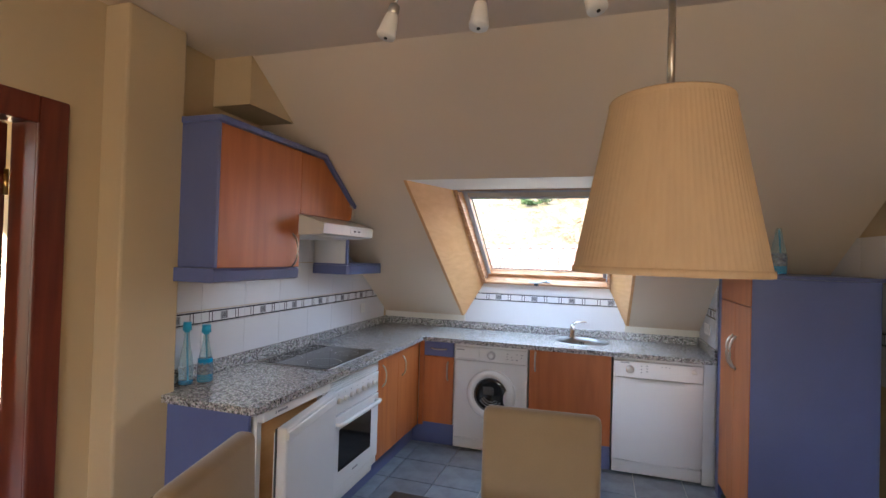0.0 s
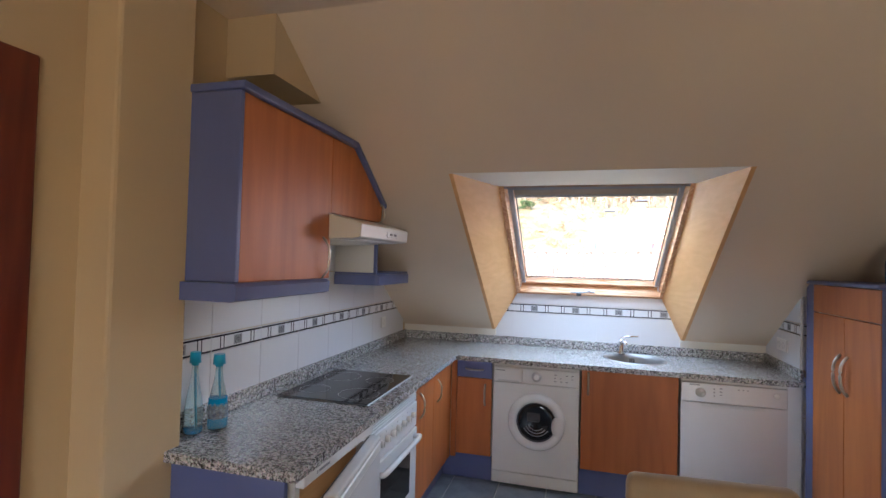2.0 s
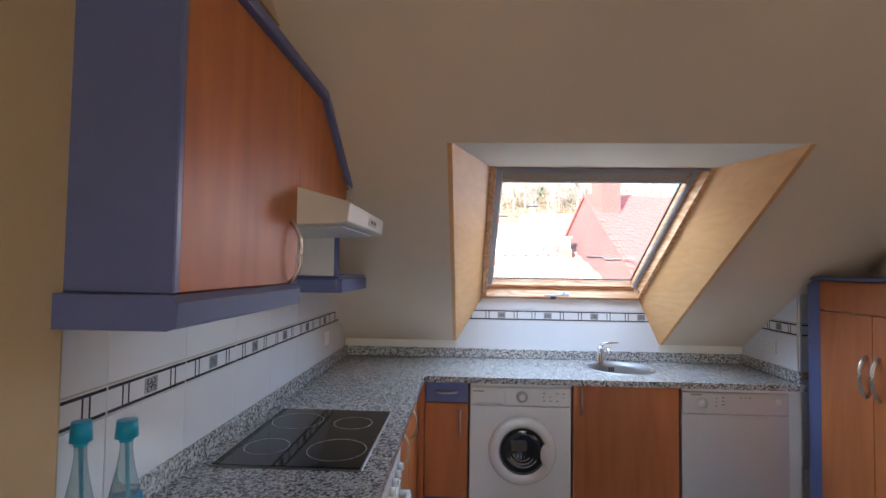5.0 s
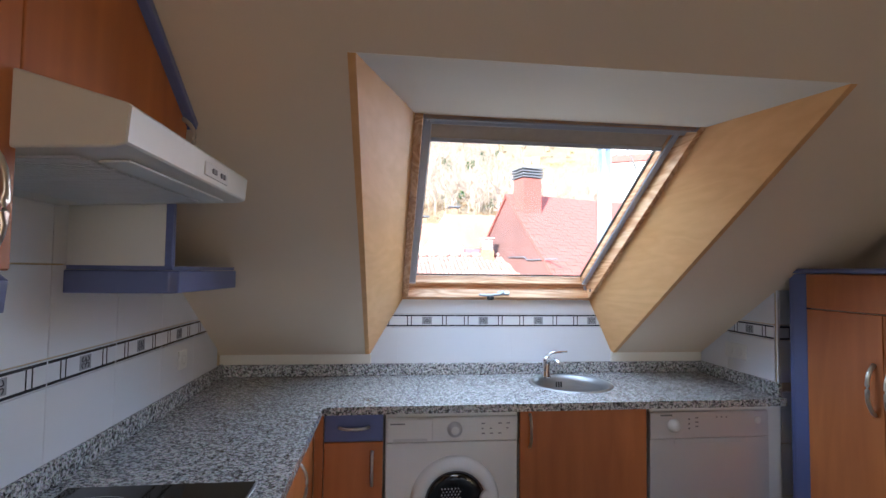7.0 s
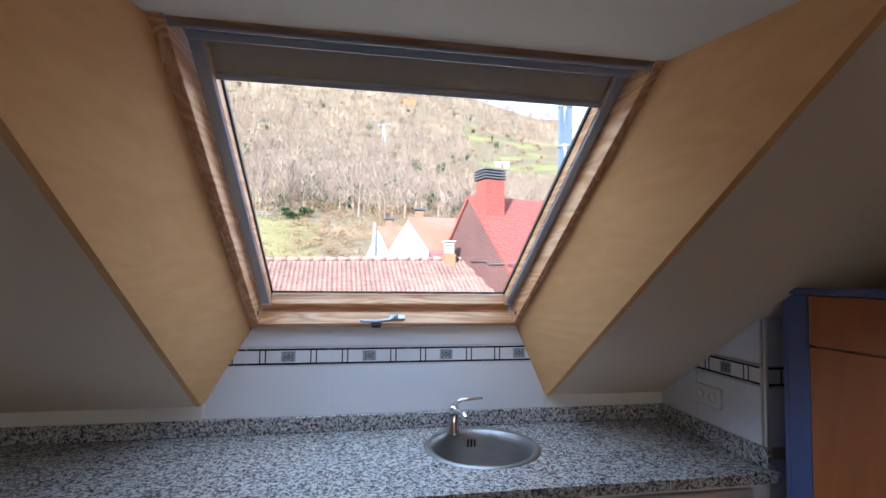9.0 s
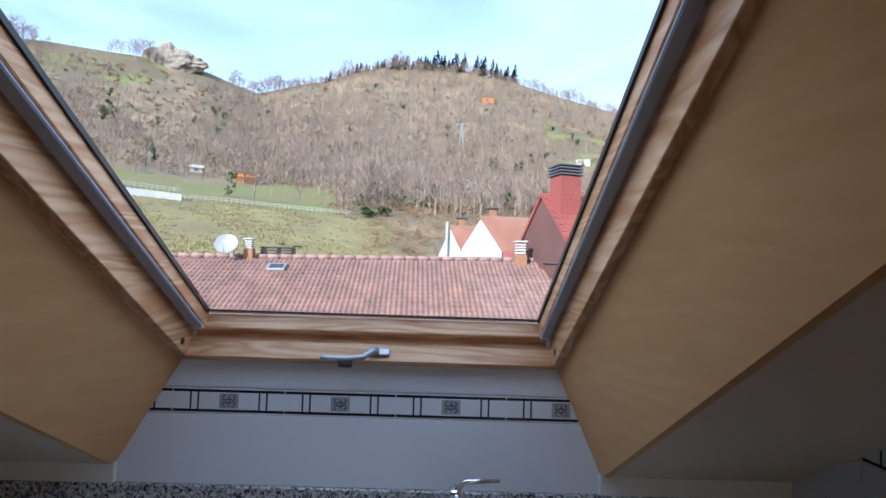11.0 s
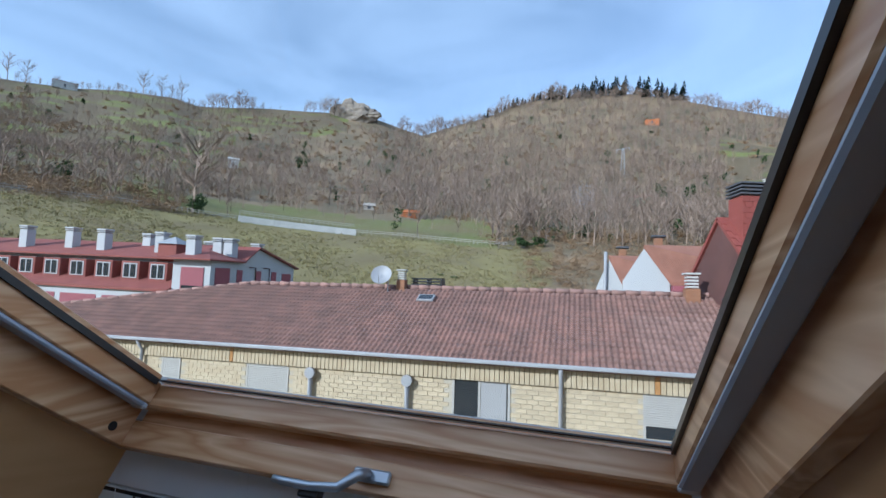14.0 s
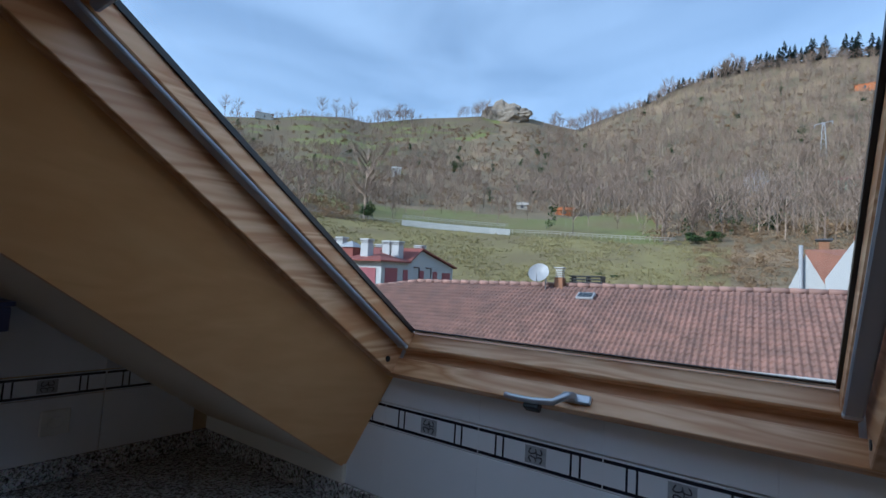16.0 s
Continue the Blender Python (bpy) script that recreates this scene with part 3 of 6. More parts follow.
base_unit_y("base_cabinet", 3.470, 3.822, 0.155, 0.848, 3.535, "alder-veneered base cabinet beside the oven with a bow handle")
base_unit_y("base_cabinet", 3.822, 4.272, 0.155, 0.848, 3.90, "alder-veneered corner base cabinet with a bow handle")
base_unit_x("drawer_cabinet", -0.795, -0.536, "narrow alder cabinet with a blue drawer above its door", True, -0.585)
base_unit_x("sink_cabinet", 0.078, 0.690, "alder-veneered cabinet under the sink with a bow handle", False, 0.125)
filler = tagged(part("corner_filler", box((-0.835, 4.278, 0.155), (-0.797, 4.30, 0.85)), ALDER), "alder filler strip in the corner of the units", "filler strip")
tagged(part("plinth", box((-0.92, 2.25, 0.0), (-0.90, 4.33, 0.15)), BLUE), "periwinkle blue plinth under the oven side units", "plinth")
tagged(part("plinth", box((-0.898, 4.315, 0.0), (-0.535, 4.333, 0.18)), BLUE), "periwinkle blue plinth under the drawer cabinet", "plinth")
tagged(part("plinth", box((0.072, 4.315, 0.0), (0.694, 4.333, 0.18)), BLUE), "periwinkle blue plinth under the sink cabinet", "plinth")
tagged(part("end_panel", box((LW + 0.09, 2.195, 0.0), (-0.862, 2.214, CB - 0.001), 0.002), BLUE), "periwinkle blue end panel under the worktop", "panel")

# fridge under the worktop, its door ajar
fridge = thing("fridge", "white under-counter fridge with its door ajar", "fridge")
fy0, fy1 = 2.245, 2.815
bm = bmesh.new()
fx = -0.855
for lo, hi in (((LW + 0.05, fy0, 0.04), (fx, fy0 + 0.03, 0.845)), ((LW + 0.05, fy1 - 0.03, 0.04), (fx, fy1, 0.845)),
               ((LW + 0.05, fy0 + 0.03, 0.785), (fx, fy1 - 0.03, 0.845)), ((LW + 0.05, fy0 + 0.03, 0.04), (fx, fy1 - 0.03, 0.10)),
               ((LW + 0.05, fy0 + 0.03, 0.10), (LW + 0.09, fy1 - 0.03, 0.785))):
    box(lo, hi, bm=bm)
part("cabinet", bm, WHITE, fridge)
part("top_strip", box((fx, fy0, 0.80), (-0.822, fy1, 0.848), 0.004), WHITE, fridge)
part("badge", box((-0.8215, 2.33, 0.818), (-0.8205, 2.335, 0.83)), GREYPR, fridge)
part("badge", box((-0.8215, 2.345, 0.820), (-0.8205, 2.42, 0.829)), GREYPR, fridge)
# added panel: its tan colour stands in for warm light reflected inside the fridge
part("warm_glow_panel", box((fx - 0.05, fy0 + 0.032, 0.102), (fx - 0.03, fy1 - 0.032, 0.783), 0.004), PLY, fridge, "added tan panel coloured like the warm light behind the open door")
for z in (0.30, 0.52):
    part("shelf", box((LW + 0.10, fy0 + 0.032, z), (fx - 0.052, fy1 - 0.032, z + 0.012)), GREYM, fridge)
D = Matrix.Translation((-0.835, fy1, 0)) @ Matrix.Rotation(radians(8.5), 4, 'Z')
bm = rot_box(bmesh.new(), D, (0.0, -0.580, 0.105), (0.05, 0.0, 0.793), 0, 0.008, 2)
dr = part("door", bm, WHITE, fridge, "white fridge door standing ajar")
part("inner_liner", rot_box(bmesh.new(), D, (-0.03, -0.55, 0.14), (0.0, -0.04, 0.76), 0, 0.006), OFFWH, dr)
part("gasket", rot_box(bmesh.new(), D, (-0.008, -0.58, 0.115), (-0.001, -0.008, 0.785), 0, 0.002), RUBBER, dr)
part("grip", rot_box(bmesh.new(), D, (0.044, -0.575, 0.735), (0.056, -0.02, 0.775), 0, 0.004), OFFWH, dr)

# oven
oven = thing("oven", "white built-in oven with round knobs and a glass door", "oven")
oy0, oy1 = 2.822, 3.464
part("body", box((LW + 0.05, oy0 + 0.01, 0.10), (-0.862, oy1 - 0.01, 0.846)), WHITE, oven)
part("control_panel", box((-0.862, oy0, 0.632), (-0.832, oy1, 0.772), 0.004), WHITE, oven)
for k in range(5):
    z = 0.779 + k * 0.0135
    part("vent_slat", box((-0.858, oy0, z), (-0.836, oy1, z + 0.009), 0.002), WHITE, oven)
for k in range(7):
    y = 2.925 + k * 0.076
    kn = part("knob", cyl((-0.822, y, 0.712), 0.017, 0.022, 'x', 20, r2=0.015), OFFWH, oven)
    part("grip", box((-0.812, y - 0.003, 0.697), (-0.806, y + 0.003, 0.727), 0.002), OFFWH, kn)
    part("dial_mark", cyl((-0.8315, y, 0.748), 0.003, 0.001, 'x', 8), GREYPR, oven)
od = part("door", box((-0.862, oy0, 0.205), (-0.828, oy1, 0.626), 0.005, 2), WHITE, oven)
part("window", box((-0.8275, 2.935, 0.300), (-0.8265, 3.352, 0.545), 0.0), BLACKG, od, "dark oven glass")
bm = tube([(-0.828, oy0 + 0.05, 0.588), (-0.79, oy0 + 0.055, 0.592), (-0.785, oy0 + 0.09, 0.592), (-0.785, oy1 - 0.09, 0.592), (-0.79, oy1 - 0.055, 0.592), (-0.828, oy1 - 0.05, 0.588)], 0.014, 12)
part("handle", bm, WHITE, od)
part("badge", box((-0.8278, 3.11, 0.245), (-0.8268, 3.18, 0.255)), GREYPR, od)
part("lower_panel", box((-0.862, oy0, 0.155), (-0.836, oy1, 0.200), 0.003), WHITE, oven)

# washing machine
wm = thing("washing_machine", "white front-loading washing machine under the worktop", "washing machine")
wx0, wx1 = -0.529, 0.069
part("body", box((wx0, 4.285, 0.015), (wx1, BACK - 0.03, 0.853), 0.006, 2), WHITE, wm)
part("control_panel", box((wx0 + 0.003, 4.268, 0.728), (wx1 - 0.003, 4.285, 0.836), 0.006, 2), WHITE, wm)
part("detergent_drawer", box((wx0 + 0.01, 4.262, 0.732), (wx0 + 0.21, 4.269, 0.832), 0.004), WHITE, wm)
part("drawer_grip", box((wx0 + 0.035, 4.2605, 0.734), (wx0 + 0.185, 4.2625, 0.746)), GREYM, wm)
part("front_panel", box((wx0 + 0.003, 4.272, 0.10), (wx1 - 0.003, 4.286, 0.725), 0.004), WHITE, wm)
part("kick_panel", box((wx0 + 0.003, 4.275, 0.016), (wx1 - 0.003, 4.286, 0.096), 0.003), OFFWH, wm)
DIAL = Matrix.Translation((-0.222, 4.266, 0.782)) @ Matrix.Rotation(radians(90), 4, 'X')
part("dial", lathe([(0.034, 0), (0.034, 0.006), (0.027, 0.007), (0.026, 0.020), (0.0, 0.021)], seg=28, m=DIAL), GREYM, wm)
part("dial_face", lathe([(0.018, 0.0215), (0.0, 0.0218)], seg=20, m=DIAL), OFFWH, wm)
for i in range(4):
    for j in range(3):
        if (i + j) % 4 != 3:
            part("button_mark", box((-0.10 + i * 0.038, 4.2665, 0.758 + j * 0.022), (-0.085 + i * 0.038 - 0.006 * (j % 2), 4.2678, 0.763 + j * 0.022)), GREYPR, wm)
part("badge", box((wx0 + 0.02, 4.2605, 0.808), (wx0 + 0.085, 4.2618, 0.814)), GREYPR, wm)
DOOR = Matrix.Translation((-0.218, 4.272, 0.470)) @ Matrix.Rotation(radians(90), 4, 'X')
pd = part("porthole_door", lathe([(0.197, 0), (0.197, 0.012), (0.185, 0.030), (0.160, 0.038), (0.142, 0.034), (0.134, 0.016), (0.13, 0.0)], seg=48, m=DOOR), WHITE, wm, "white round porthole door")
part("rubber_seal", lathe([(0.136, 0.020), (0.128, 0.018), (0.124, 0.008)], seg=40, m=DOOR), RUBBER, pd)
part("glass", lathe([(0.126, 0.010), (0.115, 0.018), (0.08, 0.012), (0.05, 0.005), (0.0, 0.003)], seg=40, m=DOOR), BLACKG, pd, "dark domed door glass")
bm = bmesh.new()
for i in range(6):
    for j in range(5):
        lathe([(0.0035, 0.0), (0.0, 0.0012)], seg=8, bm=bm, m=DOOR @ Matrix.Translation((-0.06 + i * 0.015 + (j % 2) * 0.007, 0.005 + j * 0.013, 0.0165 - 0.0002 * i)))
part("drum_holes", bm, GREYM, pd)
bm = bmesh.new()
for k in range(3):
    P = []
    for i in range(9):
        a = radians(200 + i * 15 + k * 4)
        rr = 0.055 + k * 0.020
        P.append(DOOR @ Vector((rr * math.cos(a), rr * math.sin(a), 0.019 - k * 0.001)))
    tube(P, 0.0022, 6, bm)
part("drum_ribs", bm, GREYM, pd)
bm = lathe([(0.0, 0.030), (0.052, 0.030), (0.056, 0.024), (0.056, 0.014)], seg=24, m=DOOR @ Matrix.Translation((0.145, -0.015, 0)) @ Matrix.Diagonal((0.75, 1.25, 1.25, 1)))
part("door_grip", bm, WHITE, pd)
for x in (wx0 + 0.05, wx1 - 0.05):
    for y in (4.33, 4.82):
        part("foot", cyl((x, y, 0.008), 0.02, 0.016), BLACKP, wm)

# dishwasher
dw = thing("dishwasher", "silver-white dishwasher with a dial on its top panel", "dishwasher")
dx0, dx1 = 0.700, 1.303
SILV = mat("silver_white_enamel", (0.66, 0.645, 0.66), 0.30, var=0.03, scale=2, metal=0.45, rvar=0.05)
part("body", box((dx0 + 0.002, 4.305, 0.03), (dx1 - 0.002, BACK - 0.03, 0.848)), GREYM, dw)
part("control_panel", box((dx0, 4.266, 0.712), (dx1, 4.305, 0.836), 0.006, 2), SILV, dw)
part("top_edge", box((dx0, 4.275, 0.838), (dx1, 4.305, 0.853), 0.003), OFFWH, dw)
bm = bmesh.new()
n = 16
for i in range(n):
    x0, x1 = dx0 + (dx1 - dx0) * i / n, dx0 + (dx1 - dx0) * (i + 1) / n
    def sag(x):
        q = (x - dx0) / (dx1 - dx0) * 2 - 1
        return 0.118 - 0.016 * (1 - q * q)
    pts = [(x0, sag(x0)), (x1, sag(x1)), (x1, 0.7105), (x0, 0.7105)]
    prism(pts, 1, 4.270, 4.305, bm)
bmesh.ops.remove_doubles(bm, verts=bm.verts[:], dist=1e-5)
dd = part("door", bm, SILV, dw)
part("grip_recess", box((dx0 + 0.12, 4.2675, 0.688), (dx1 - 0.12, 4.2705, 0.711), 0.002), GREYM, dd)
part("kick_panel", box((dx0 + 0.002, 4.285, 0.012), (dx1 - 0.002, 4.305, 0.098), 0.003), SILV, dw)
KN = Matrix.Translation((dx0 + 0.115, 4.266, 0.775)) @ Matrix.Rotation(radians(90), 4, 'X')
part("dial", lathe([(0.030, 0), (0.030, 0.004), (0.024, 0.006), (0.023, 0.022), (0.0, 0.023)], seg=24, m=KN), OFFWH, dw)
KN2 = Matrix.Translation((dx1 - 0.06, 4.266, 0.792)) @ Matrix.Rotation(radians(90), 4, 'X')
part("power_button", lathe([(0.017, 0), (0.017, 0.004), (0.013, 0.005), (0.0, 0.006)], seg=20, m=KN2), OFFWH, dw)
part("badge", box((dx0 + 0.05, 4.2652, 0.818), (dx0 + 0.11, 4.2662, 0.826)), GREYPR, dw)
for i in range(3):
    part("symbol", box((dx0 + 0.19, 4.2652, 0.755 + i * 0.022), (dx0 + 0.198, 4.2662, 0.763 + i * 0.022)), GREYPR, dw)
    part("symbol", box((dx0 + 0.225, 4.2652, 0.765 + i * 0.02), (dx0 + 0.24, 4.2662, 0.771 + i * 0.02)), GREYPR, dw)
    part("symbol", box((dx0 + 0.33 + 0.025 * i, 4.2652, 0.806), (dx0 + 0.337 + 0.025 * i, 4.2662, 0.813)), GREYPR, dw)
for x in (dx0 + 0.05, dx1 - 0.05):
    part("foot", cyl((x, 4.33, 0.015), 0.018, 0.03), BLACKP, dw)

# wall cabinet with its hood
UX, UY0, UY1, UZ0, UZ1 = -1.106, 2.245, 2.895, 1.478, 2.160
uc = thing("wall_cabinet", "alder wall cabinet with blue sides cut to the sloping ceiling", "wall cabinet")
KN_Y, EN_Y, EN_Z = 3.125, 3.530, 1.886
part("side_panel", box((LW, UY0 - 0.022, UZ0), (UX + 0.004, UY0 - 0.002, UZ1), 0.003), BLUE, uc, "periwinkle blue side panel")
part("body", prism([(UY0, UZ0 + 0.002), (UY1, UZ0 + 0.002), (UY1, 1.79), (3.50, 1.79), (3.51, 1.88), (KN_Y, UZ1 - 0.004), (UY0, UZ1 - 0.002)], 0, LW, UX - 0.022), OFFWH, uc)
d1 = part("door", box((UX - 0.02, UY0, UZ0), (UX, UY1 - 0.001, UZ1 - 0.002), 0.003), ALDER, uc)
part("handle", handle_bm((UX, UY1 - 0.07, 1.575), 0.19, (1, 0, 0), (0, 0, 1), 0.036, 0.006), NICKEL, d1, "satin metal bow handle")
pts = [(UY1 + 0.002, 1.792), (3.465, 1.792), (3.50, 1.80), (3.516, 1.83), (3.524, 1.886), (KN_Y, UZ1 - 0.004), (UY1 + 0.002, UZ1 - 0.004)]
d2 = part("door", prism(pts, 0, UX - 0.02, UX, bevel=0.002), ALDER, uc, "alder door cut off along the slope")
part("handle", handle_bm((UX, 3.49, 1.845), 0.11, (1, 0, 0), (0, 0, 1), 0.032, 0.006), NICKEL, d2)
ct = 0.030
pts = [(UY0 - 0.03, UZ1), (KN_Y, UZ1), (EN_Y + 0.006, EN_Z - 0.006), (EN_Y + 0.020, EN_Z + 0.018), (KN_Y + 0.008, UZ1 + ct), (UY0 - 0.03, UZ1 + ct)]
part("cornice", prism(pts, 0, LW, UX + 0.022, bevel=0.005), BLUE, uc, "periwinkle blue cornice moulding")
pts = [(UX - 0.16, UZ0 - 0.001), (UX + 0.012, UZ0 - 0.001), (UX + 0.028, UZ0 - 0.014), (UX + 0.024, UZ0 - 0.060), (UX + 0.006, UZ0 - 0.066), (LW, UZ0 - 0.066), (LW, UZ0 - 0.001)]
bm = bmesh.new()
lo = [bm.verts.new((p[0], UY0 - 0.045, p[1])) for p in pts]
hi = [bm.verts.new((p[0], 2.85, p[1])) for p in pts]
bm.faces.new(lo), bm.faces.new(hi)
for i in range(len(pts)):
    j = (i + 1) % len(pts)
    bm.faces.new((lo[i], lo[j], hi[j], hi[i]))
bmesh.ops.recalc_face_normals(bm, faces=bm.faces[:])
part("pelmet", bm, BLUE, uc, "periwinkle blue light pelmet")

hood = thing("cooker_hood", "light grey cooker hood with a slatted filter underneath", "cooker hood")
hy0, hy1 = 2.878, 3.520
pts = [(LW, 1.790), (UX + 0.004, 1.788), (-0.945, 1.744), (-0.935, 1.740), (-0.940, 1.678), (-0.96, 1.672), (LW, 1.652)]
bm = bmesh.new()
lo = [bm.verts.new((p[0], hy0, p[1])) for p in pts]
hi = [bm.verts.new((p[0], hy1, p[1])) for p in pts]
bm.faces.new(lo), bm.faces.new(hi)
for i in range(len(pts)):
    j = (i + 1) % len(pts)
    bm.faces.new((lo[i], lo[j], hi[j], hi[i]))
bmesh.ops.recalc_face_normals(bm, faces=bm.faces[:])
bmesh.ops.bevel(bm, geom=bm.edges[:], offset=0.003, segments=1, affect='EDGES')
part("body", bm, mat("hood_enamel", (0.66, 0.65, 0.61), 0.36, var=0.04), hood)
part("switch_plate", box((-0.9385, 3.195, 1.692), (-0.9345, 3.345, 1.722), 0.001), WHITE, hood)
for y in (3.235, 3.25, 3.29, 3.31):
    part("switch", box((-0.9345, y, 1.701), (-0.930, y + 0.010, 1.713), 0.001), GREYPR, hood)
for k in range(30):
    y = hy0 + 0.05 + k * 0.0175
    part("filter_slat", rot_box(bmesh.new(), Matrix.Translation((-1.2, y, 1.6597)) @ Matrix.Rotation(radians(-2.4), 4, 'Y'), (-0.13, 0, -0.004), (0.16, 0.010, 0.0)), GREYM, hood)
part("lamp_cover", rot_box(bmesh.new(), Matrix.Translation((-1.0, 3.2, 1.668)) @ Matrix.Rotation(radians(-2.4), 4, 'Y'), (-0.025, -0.24, -0.004), (0.025, 0.24, 0.0), 0, 0.001), OFFWH, hood)

es = thing("corner_shelf", "small open end shelf with a blue edge beside the hood", "shelf")
part("side_panel", box((LW, 3.556, 1.487), (-1.166, 3.572, 1.700)), OFFWH, es, "off-white side panel")
part("front_edge", box((-1.166, 3.552, 1.487), (-1.146, 3.574, 1.700), 0.002), BLUE, es)
pts = [(LW, 3.555), (-1.145, 3.555), (-1.135, 4.09), (-1.17, 4.16), (LW, 4.175)]
bm = prism(pts, 2, 1.478, 1.490)
part("board", bm, BLUE, es)
pts = [(LW, 3.545), (-1.150, 3.545), (-1.128, 3.56), (-1.118, 4.06), (-1.16, 4.15), (LW, 4.15)]
part("pelmet", prism(pts, 2, 1.412, 1.477, bevel=0.004), BLUE, es, "periwinkle blue pelmet under the shelf")

struct("duct_casing", prism([(2.535, CEILZ), (2.535, 2.338), (2.995, 2.338), (2.60, CEILZ)], 0, LW, -1.195), CREAM, "cream plastered duct casing over the wall cabinet", "duct casing")
tagged(part("hood_pipe", cyl((-1.30, 2.80, 2.225), 0.05, 0.065, 'z', 20), OFFWH), "off-white flue pipe stub on the wall cabinet", "pipe")

# tall cupboard
TX, TY0, TY1, TZ = 1.372, 3.45, 4.214, 1.495
tall = thing("tall_cupboard", "tall alder cupboard with periwinkle blue sides and top", "cupboard")
part("side_panel", box((TX + 0.004, TY0, 0.0), (1.955, TY0 + 0.02, TZ), 0.002), BLUE, tall, "periwinkle blue side panel")
part("side_panel", box((TX + 0.004, TY1 - 0.02, 0.0), (1.955, TY1, TZ), 0.002), BLUE, tall, "periwinkle blue side panel")
part("filler", box((TX + 0.002, 4.115, 0.0), (TX + 0.022, TY1 - 0.021, TZ), 0.002), BLUE, tall)
part("body", box((TX + 0.024, TY0 + 0.022, 0.10), (1.95, 4.112, TZ - 0.003)), OFFWH, tall)
part("top", box((TX - 0.018, TY0 - 0.016, TZ + 0.001), (1.97, TY1 + 0.014, TZ + 0.022), 0.006, 2), BLUE, tall)
part("plinth", box((TX + 0.06, TY0 + 0.022, 0.0), (TX + 0.08, 4.11, 0.10)), BLUE, tall)
for a, b, h in ((TY0 + 0.003, 3.768, 3.768 - 0.035), (3.771, 4.113, 3.771 + 0.035)):
    d = part("door", box((TX, a, 0.105), (TX + 0.02, b, 1.333), 0.002), ALDER, tall)
    part("handle", handle_bm((TX, h, 1.04), 0.20, (-1, 0, 0), (0, 0, 1), 0.034, 0.008), NICKEL, d, "satin metal bow handle")
part("flap", box((TX, TY0 + 0.003, 1.338), (TX + 0.02, 4.113, TZ - 0.002), 0.002), ALDER, tall)


# ---- dining side, door, lamps and loose things ----
def dining_chair(at, turn, label):
    """An upholstered chair; its seat looks along local -y, the back stands at y = 0."""
    t = thing("dining_chair", label, "chair", at, group="chairs round the dining table")
    t.rotation_euler = (0, 0, radians(turn))
    bm = box((-0.21, -0.03, 0.46), (0.21, 0.035, 1.012), 0.024, 3)
    for v in bm.verts:
        v.co.y += 0.05 * max(0, v.co.z - 0.5) ** 1.5
        v.co.z += 0.012 * (1 - (v.co.x / 0.21) ** 2) if v.co.z > 0.9 else 0
    for f in bm.faces:
        f.smooth = True
    b = part("backrest", bm, SUEDE, t)
    part("seam", tube([(-0.190, 0.036, 0.50), (-0.192, 0.052, 0.80), (-0.19, 0.066, 0.985), (0.19, 0.066, 0.985), (0.192, 0.052, 0.80), (0.190, 0.036, 0.50)], 0.003, 6), SUEDE, b)
    part("seat", box((-0.215, -0.44, 0.40), (0.215, 0.03, 0.47), 0.02, 3), SUEDE, t)
    for x in (-0.185, 0.185):
        part("leg", prism([(x - 0.02, -0.42), (x + 0.02, -0.42), (x + 0.02, -0.38), (x - 0.02, -0.38)], 2, 0.0, 0.41, bevel=0.002), DARKW, t)
        part("leg", prism([(x - 0.02, -0.02), (x + 0.02, -0.02), (x + 0.02, 0.02), (x - 0.02, 0.02)], 2, 0.0, 0.47, bevel=0.002), DARKW, t)
    return t


dining_chair((0.392, 2.20, 0), 4, "tan suede dining chair with dark legs at the table's far side")
dining_chair((-0.375, 1.475, 0), 104, "tan suede dining chair with dark legs at the table's end")
table = thing("dining_table", "dark-stained wooden dining table under the pendant lamp", "table")
part("tabletop", box((-0.08, 1.10, 0.715), (1.50, 1.985, 0.75), 0.004, 2), DARKW, table)
for x in (0.0, 1.42):
    for y in (1.17, 1.91):
        part("leg", box((x - 0.03, y - 0.03, 0.0), (x + 0.03, y + 0.03, 0.714), 0.003), DARKW, table)

pl = thing("pendant_lamp", "pendant lamp with a pleated cream fabric shade", "pendant lamp")
lx, ly = 0.703, 1.455
bm = bmesh.new()
seg = 180
rows = []
for k in range(7):
    f = k / 6
    r = 0.178 + (0.113 - 0.178) * f
    z = 1.545 + 0.335 * f
    rows.append([bm.verts.new((lx + (r + 0.0007 * (i % 2)) * math.cos(2 * math.pi * i / seg), ly + (r + 0.0007 * (i % 2)) * math.sin(2 * math.pi * i / seg), z)) for i in range(seg)])
for a, b in zip(rows, rows[1:]):
    for i in range(seg):
        bm.faces.new((a[i], a[(i + 1) % seg], b[(i + 1) % seg], b[i]))
shade = part("shade", bm, SHADEC, pl, "pleated cream fabric shade")
md = shade.modifiers.new("thick", 'SOLIDIFY')
md.thickness = 0.002
part("rim", lathe([(0.1795, 1.543), (0.1805, 1.548), (0.1795, 1.556), (0.177, 1.556)], (lx, ly, 0), 64), SHADEC, shade)
part("rim", lathe([(0.1145, 1.872), (0.1155, 1.880), (0.1135, 1.884), (0.110, 1.882)], (lx, ly, 0), 64), SHADEC, shade)
part("shade_top", lathe([(0.111, 1.879), (0.02, 1.889), (0.0, 1.890)], (lx, ly, 0), 48), SHADEC, shade)
part("rod", cyl((lx, ly, 1.985), 0.0075, 0.20), NICKEL, pl, "satin metal tube")
part("cord", cyl((lx, ly, 2.335), 0.0035, 0.50, seg=10), NICKEL, pl)
